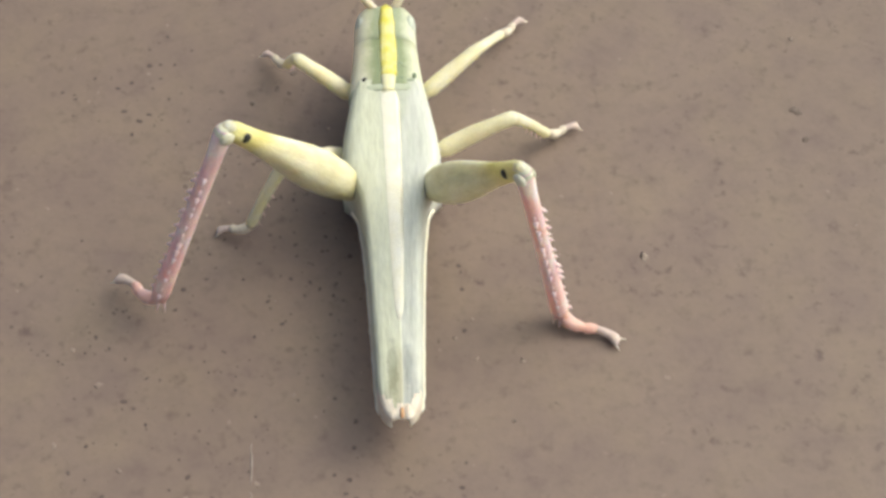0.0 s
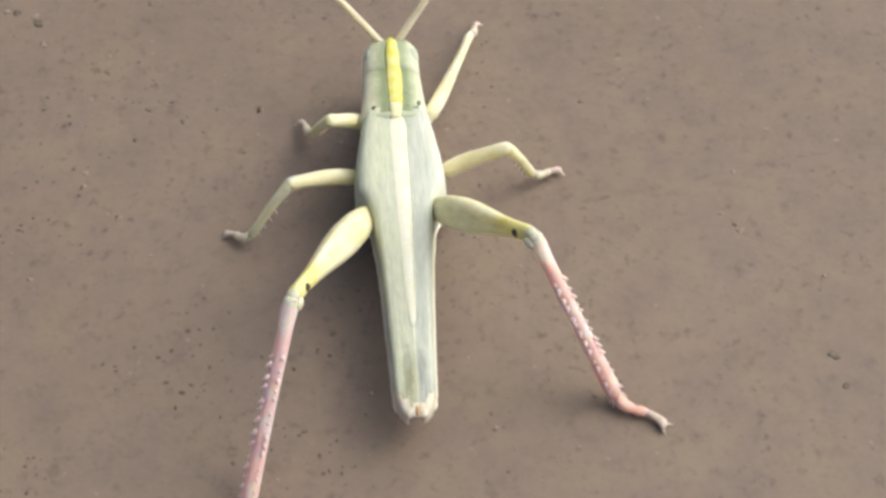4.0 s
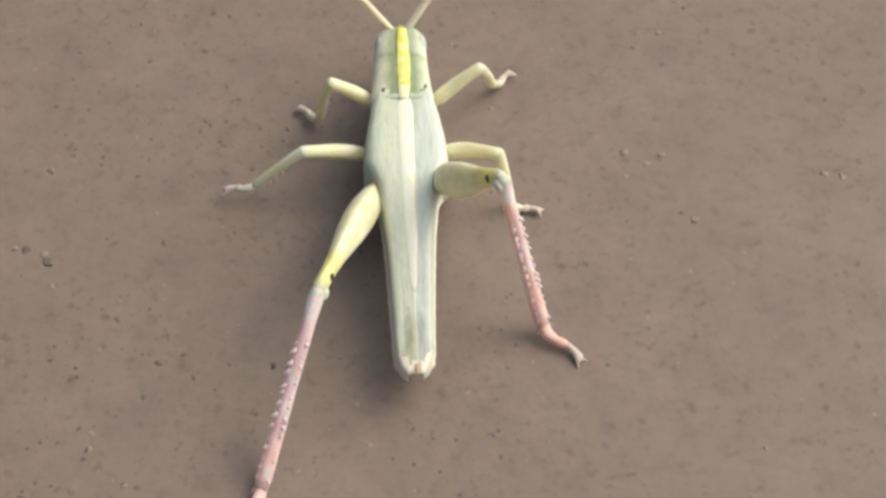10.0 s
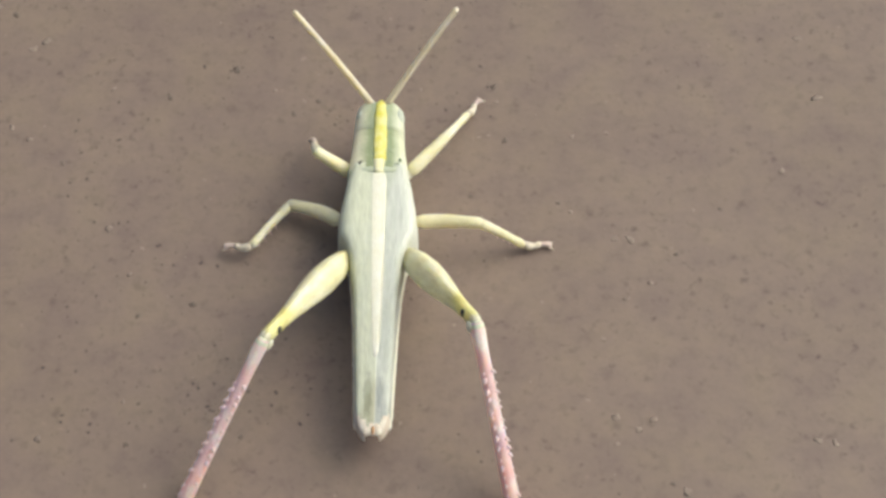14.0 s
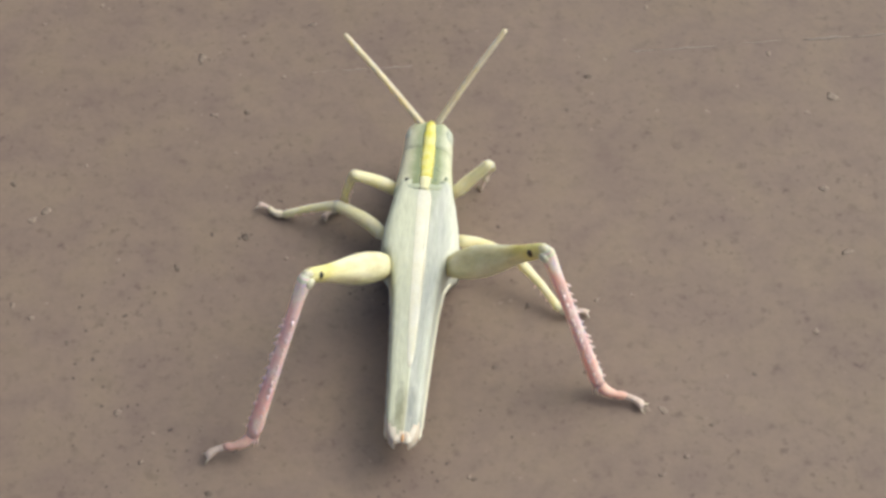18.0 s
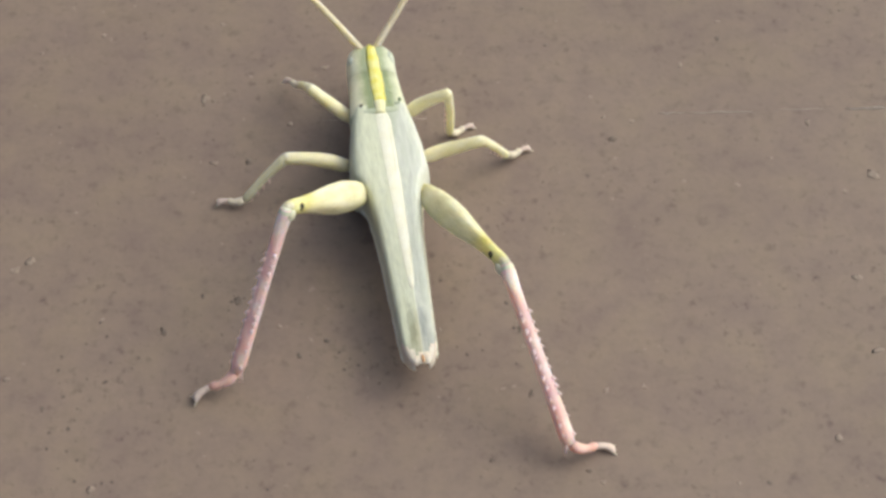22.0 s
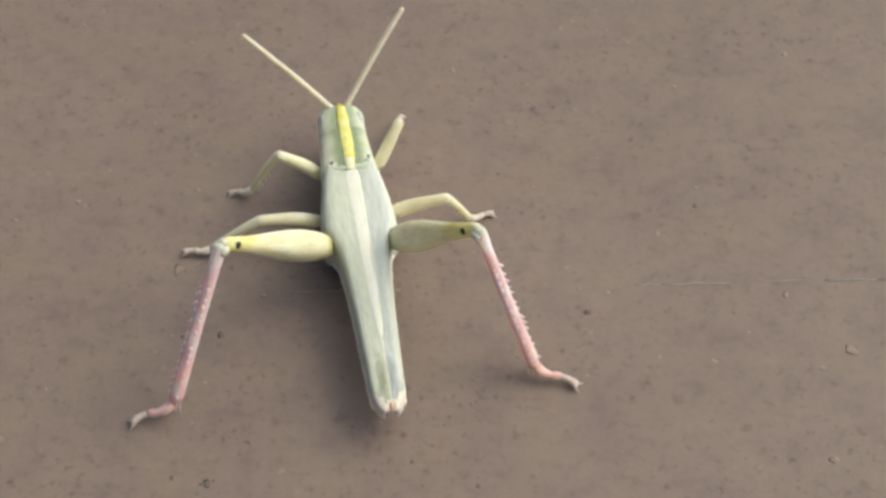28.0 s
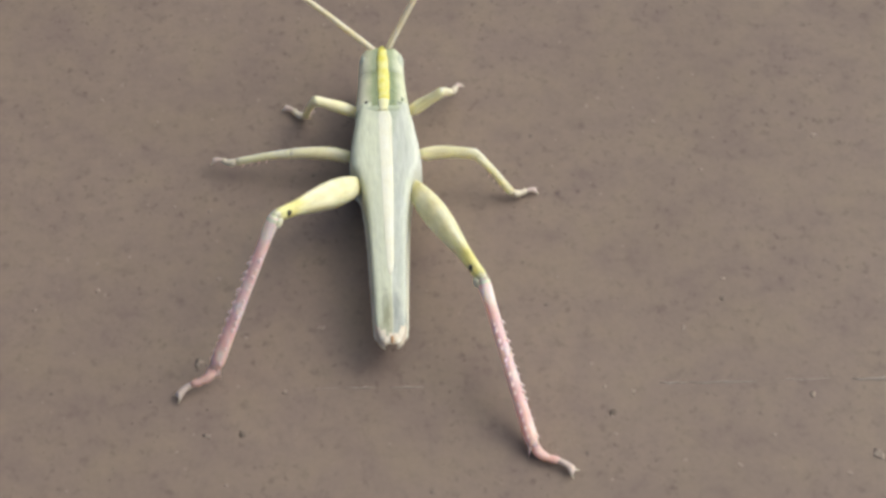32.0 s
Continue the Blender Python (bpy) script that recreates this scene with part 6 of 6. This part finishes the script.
        (30, 9.3, 171.5, 1.2, 13.0, 169.6, 0.5, -23),
        (30.25, 12.1, 176.9, 2.9, 16.0, 176.5, 2.4, -10),
        (30.5, 15.0, 182.4, 1.6, 18.9, 183.5, 0.6, 3),
        (31, 14.4, 182.6, 1.5, 18.5, 183.2, 0.8, -17),
        (31.25, 14.4, 187.8, 2.7, 18.5, 188.8, 2.4, -10),
        (31.5, 14.5, 193.0, 0.9, 18.5, 194.3, 0.4, -3),
        (31.75, 13.7, 192.1, 2.7, 17.7, 193.2, 2.4, -7),
        (32, 12.9, 191.1, 1.5, 16.9, 192.2, 0.8, -11),
    ])
    stride(legs["right", "hind"], body, [
        (0, 24.7, -50.0, 1.5, 31.2, -53.0, 0.6, 6),
        (0.5, 25.0, -49.3, 1.2, 31.2, -53.0, 0.5, 4),
        (1, 25.1, -49.1, 1.0, 31.2, -52.9, 0.4, 1),
        (1.5, 25.2, -48.9, 1.0, 31.2, -52.8, 0.4, -1),
        (2, 25.2, -49.2, 0.9, 31.2, -53.1, 0.5, -3),
        (2.5, 25.2, -49.3, 0.9, 31.3, -53.1, 0.5, -3),
        (3.00, 25.2, -49.3, 0.9, 31.3, -53.1, 0.5, -3),
        (3.23, 25.9, -36.9, 3.4, 31.9, -40.9, 3.0, 2),
        (3.45, 26.6, -24.5, 1.4, 32.5, -28.6, 0.6, 6),
        (4.5, 26.6, -24.5, 1.4, 32.5, -28.6, 0.6, 6),
        (5, 27.2, -24.3, 1.0, 32.8, -28.9, 0.6, 7),
        (5.5, 28.0, -24.5, 0.9, 33.8, -28.8, 0.7, 1),
        (6, 27.9, -24.3, 1.0, 33.0, -29.3, 0.8, 4),
        (6.5, 27.6, -24.4, 1.6, 32.9, -29.1, 0.6, 1),
        (6.75, 25.4, -9.3, 2.9, 31.0, -13.7, 2.4, 5),
        (7, 23.3, 5.9, 1.2, 29.0, 1.6, 0.5, 9),
        (7.5, 23.5, 5.8, 1.3, 29.0, 1.2, 0.5, 10),
        (8, 23.5, 5.7, 1.3, 29.1, 1.2, 0.6, 6),
        (8.5, 23.8, 5.5, 1.2, 29.3, 1.0, 0.6, 6),
        (9, 23.8, 5.5, 1.3, 29.2, 0.8, 0.6, 4),
        (9.25, 21.1, 11.1, 3.5, 26.9, 10.2, 2.2, 0),
        (9.5, 18.5, 16.8, 2.6, 24.7, 19.6, 0.2, -4),
        (9.75, 17.8, 22.1, 3.7, 23.5, 21.0, 2.2, 0),
        (10, 17.2, 27.4, 1.9, 22.2, 22.4, 0.5, 4),
        (10.5, 17.0, 26.9, 2.1, 22.3, 22.3, 0.6, 3),
        (11, 17.0, 26.5, 1.9, 22.3, 21.9, 0.7, -3),
        (11.5, 17.1, 27.7, 2.3, 22.8, 23.7, 0.7, -3),
        (12, 17.0, 28.0, 1.6, 22.4, 23.3, 0.7, -3),
        (12.5, 17.2, 28.7, 1.5, 22.9, 24.3, 0.7, -4),
        (13, 17.1, 27.9, 1.9, 22.7, 23.6, 0.6, -9),
        (13.5, 17.1, 28.6, 1.5, 22.2, 23.6, 0.5, -32),
        (13.75, 16.1, 35.9, 2.9, 21.4, 31.2, 2.4, -19),
        (14, 15.1, 43.3, 1.3, 20.7, 38.7, 0.6, -6),
        (14.25, 15.6, 51.5, 4.0, 20.7, 47.0, 2.5, -1),
        (14.5, 16.1, 59.8, 3.8, 20.8, 55.3, 0.8, 4),
        (15, 15.9, 59.9, 3.9, 20.4, 55.2, 0.7, 4),
        (15.5, 15.8, 59.6, 3.6, 20.3, 54.8, 0.7, -1),
        (16.55, 15.8, 59.6, 3.6, 20.3, 54.8, 0.7, -1),
        (16.74, 15.9, 60.2, 5.0, 20.4, 55.0, 3.3, -6),
        (16.93, 15.9, 60.7, 1.9, 20.5, 55.3, 0.6, -10),
        (17.5, 15.9, 60.7, 1.9, 20.5, 55.3, 0.6, -10),
        (17.75, 20.4, 75.9, 3.5, 25.9, 71.6, 2.5, -5),
        (18, 25.0, 91.0, 2.1, 31.3, 87.8, 0.7, 0),
        (18.5, 24.8, 91.1, 1.7, 31.2, 87.9, 0.6, -1),
        (19, 24.8, 90.9, 1.7, 31.2, 87.8, 0.7, -6),
        (19.5, 24.9, 90.9, 2.3, 31.0, 87.5, 0.7, -11),
        (20, 24.8, 90.8, 2.3, 31.0, 87.6, 0.8, -11),
        (20.5, 24.8, 91.2, 2.3, 31.1, 87.9, 0.9, -7),
        (21, 25.2, 90.7, 1.6, 31.7, 87.7, 0.6, 1),
        (21.5, 25.3, 91.3, 1.3, 31.4, 87.6, 0.8, 1),
        (21.75, 23.0, 93.9, 3.9, 29.3, 92.6, 2.3, -2),
        (22, 20.7, 96.6, 3.4, 27.1, 97.6, 0.2, -6),
        (22.25, 20.6, 99.2, 3.6, 26.5, 97.4, 2.4, -2),
        (22.5, 20.5, 101.8, 0.8, 25.9, 97.1, 1.1, 1),
        (23, 19.6, 101.2, 0.7, 24.7, 96.2, 1.5, 0),
        (23.5, 19.8, 101.4, 0.7, 24.4, 95.9, 1.6, 3),
        (24, 19.6, 100.8, 0.7, 24.6, 95.6, 1.7, 1),
        (24.5, 19.5, 100.6, 0.8, 24.5, 95.5, 1.6, 0),
        (25.55, 19.5, 100.6, 0.8, 24.5, 95.5, 1.6, 0),
        (25.74, 19.8, 120.3, 4.0, 25.6, 116.9, 3.9, 4),
        (25.93, 20.1, 140.0, 2.9, 26.7, 138.2, 0.9, 7),
        (26.5, 20.1, 140.0, 2.9, 26.7, 138.2, 0.9, 7),
        (27, 20.0, 140.5, 2.3, 26.6, 138.3, 0.8, 4),
        (27.5, 20.2, 141.1, 2.2, 26.7, 138.4, 0.7, 0),
        (28, 20.3, 140.7, 2.3, 26.8, 138.2, 0.8, -1),
        (28.5, 20.5, 141.0, 2.2, 26.9, 138.3, 0.7, -1),
        (29, 20.4, 140.9, 2.0, 26.9, 138.2, 0.7, -1),
        (29.5, 20.4, 140.9, 2.4, 26.9, 138.2, 0.7, -3),
        (30, 20.7, 141.5, 2.5, 26.9, 138.3, 0.7, -1),
        (30.5, 20.6, 142.0, 2.5, 26.7, 138.7, 0.7, -4),
        (31, 20.5, 141.7, 2.3, 26.7, 138.6, 0.7, -9),
        (31.5, 20.0, 141.2, 2.2, 26.4, 138.3, 0.6, -24),
        (31.75, 18.3, 143.1, 3.3, 24.5, 139.7, 2.6, -16),
        (32, 16.6, 145.0, 1.3, 22.7, 141.1, 0.9, -9),
    ])
    feel(antennae["left"], -1, [
        (0, 52, 31),
        (1.5, 51, 34),
        (2, 53, 28),
        (2.5, 54, 26),
        (3.5, 52, 31),
        (5, 52, 31),
        (5.5, 54, 26),
        (6, 36, -5),
        (6.5, 35, 41),
        (7, 45, 11),
        (7.5, 52, 31),
        (8, 52, 31),
        (8.5, 48, 41),
        (9, 52, 31),
        (9.5, 52, 31),
        (10, 52, 31),
        (10.5, 50, 33),
        (11, 55, -13),
        (11.5, 53, 27),
        (12, 54, -26),
        (12.5, 62, 23),
        (13, 56, 28),
        (13.5, 51, 35),
        (14, 50, 33),
        (14.5, 51, 33),
        (15, 52, 31),
        (15.5, 52, -5),
        (16.5, 52, 31),
        (17.5, 53, 13),
        (18, 53, 30),
        (18.5, 60, 25),
        (19, 62, 25),
        (19.5, 49, 37),
        (20, 52, 30),
        (20.5, 54, -23),
        (21, 52, 31),
        (21.5, 53, 30),
        (22, 51, 38),
        (22.5, 51, 30),
        (23, 50, 32),
        (23.5, 52, 33),
        (24, 51, 32),
        (24.5, 52, 31),
        (25.5, 52, 31),
        (26.5, 51, -11),
        (27, 56, 19),
        (27.5, 75, 5),
        (28, 52, 30),
        (28.5, 50, 35),
        (29, 50, 32),
        (29.5, 52, 28),
        (30, 59, -12),
        (30.5, 58, -13),
        (31, 57, 23),
        (31.5, 53, 27),
        (32, 56, 20),
    ])
    feel(antennae["right"], 1, [
        (0, 46, 33),
        (1.5, 52, 28),
        (2, 42, 13),
        (2.5, 45, 37),
        (3.5, 46, 33),
        (5, 46, 33),
        (5.5, 43, 38),
        (6, 42, -3),
        (6.5, 49, 21),
        (7, 44, 38),
        (7.5, 46, 33),
        (8, 46, 33),
        (8.5, 53, 19),
        (9, 46, 33),
        (9.5, 46, 33),
        (10, 46, 33),
        (10.5, 37, 40),
        (11, 42, 39),
        (11.5, 47, 29),
        (12, 43, 30),
        (12.5, 46, 37),
        (13, 45, 36),
        (13.5, 45, 33),
        (14, 49, 41),
        (14.5, 36, 6),
        (15, 35, -27),
        (15.5, 39, -4),
        (16.5, 46, 33),
        (17.5, 47, 31),
        (18, 44, 40),
        (18.5, 41, 35),
        (19, 45, 36),
        (19.5, 49, 30),
        (20, 46, 15),
        (20.5, 36, -8),
        (21, 46, 33),
        (21.5, 46, 33),
        (22, 47, 33),
        (22.5, 35, 7),
        (23, 49, 26),
        (23.5, 47, 26),
        (24, 45, 36),
        (24.5, 46, 33),
        (25.5, 46, 33),
        (26.5, 41, -30),
        (27, 46, -30),
        (27.5, 42, 4),
        (28, 47, 36),
        (28.5, 48, 35),
        (29, 46, 36),
        (29.5, 44, 39),
        (30, 39, 40),
        (30.5, 33, 26),
        (31, 36, 23),
        (31.5, 45, 35),
        (32, 41, 40),
    ])


motions()
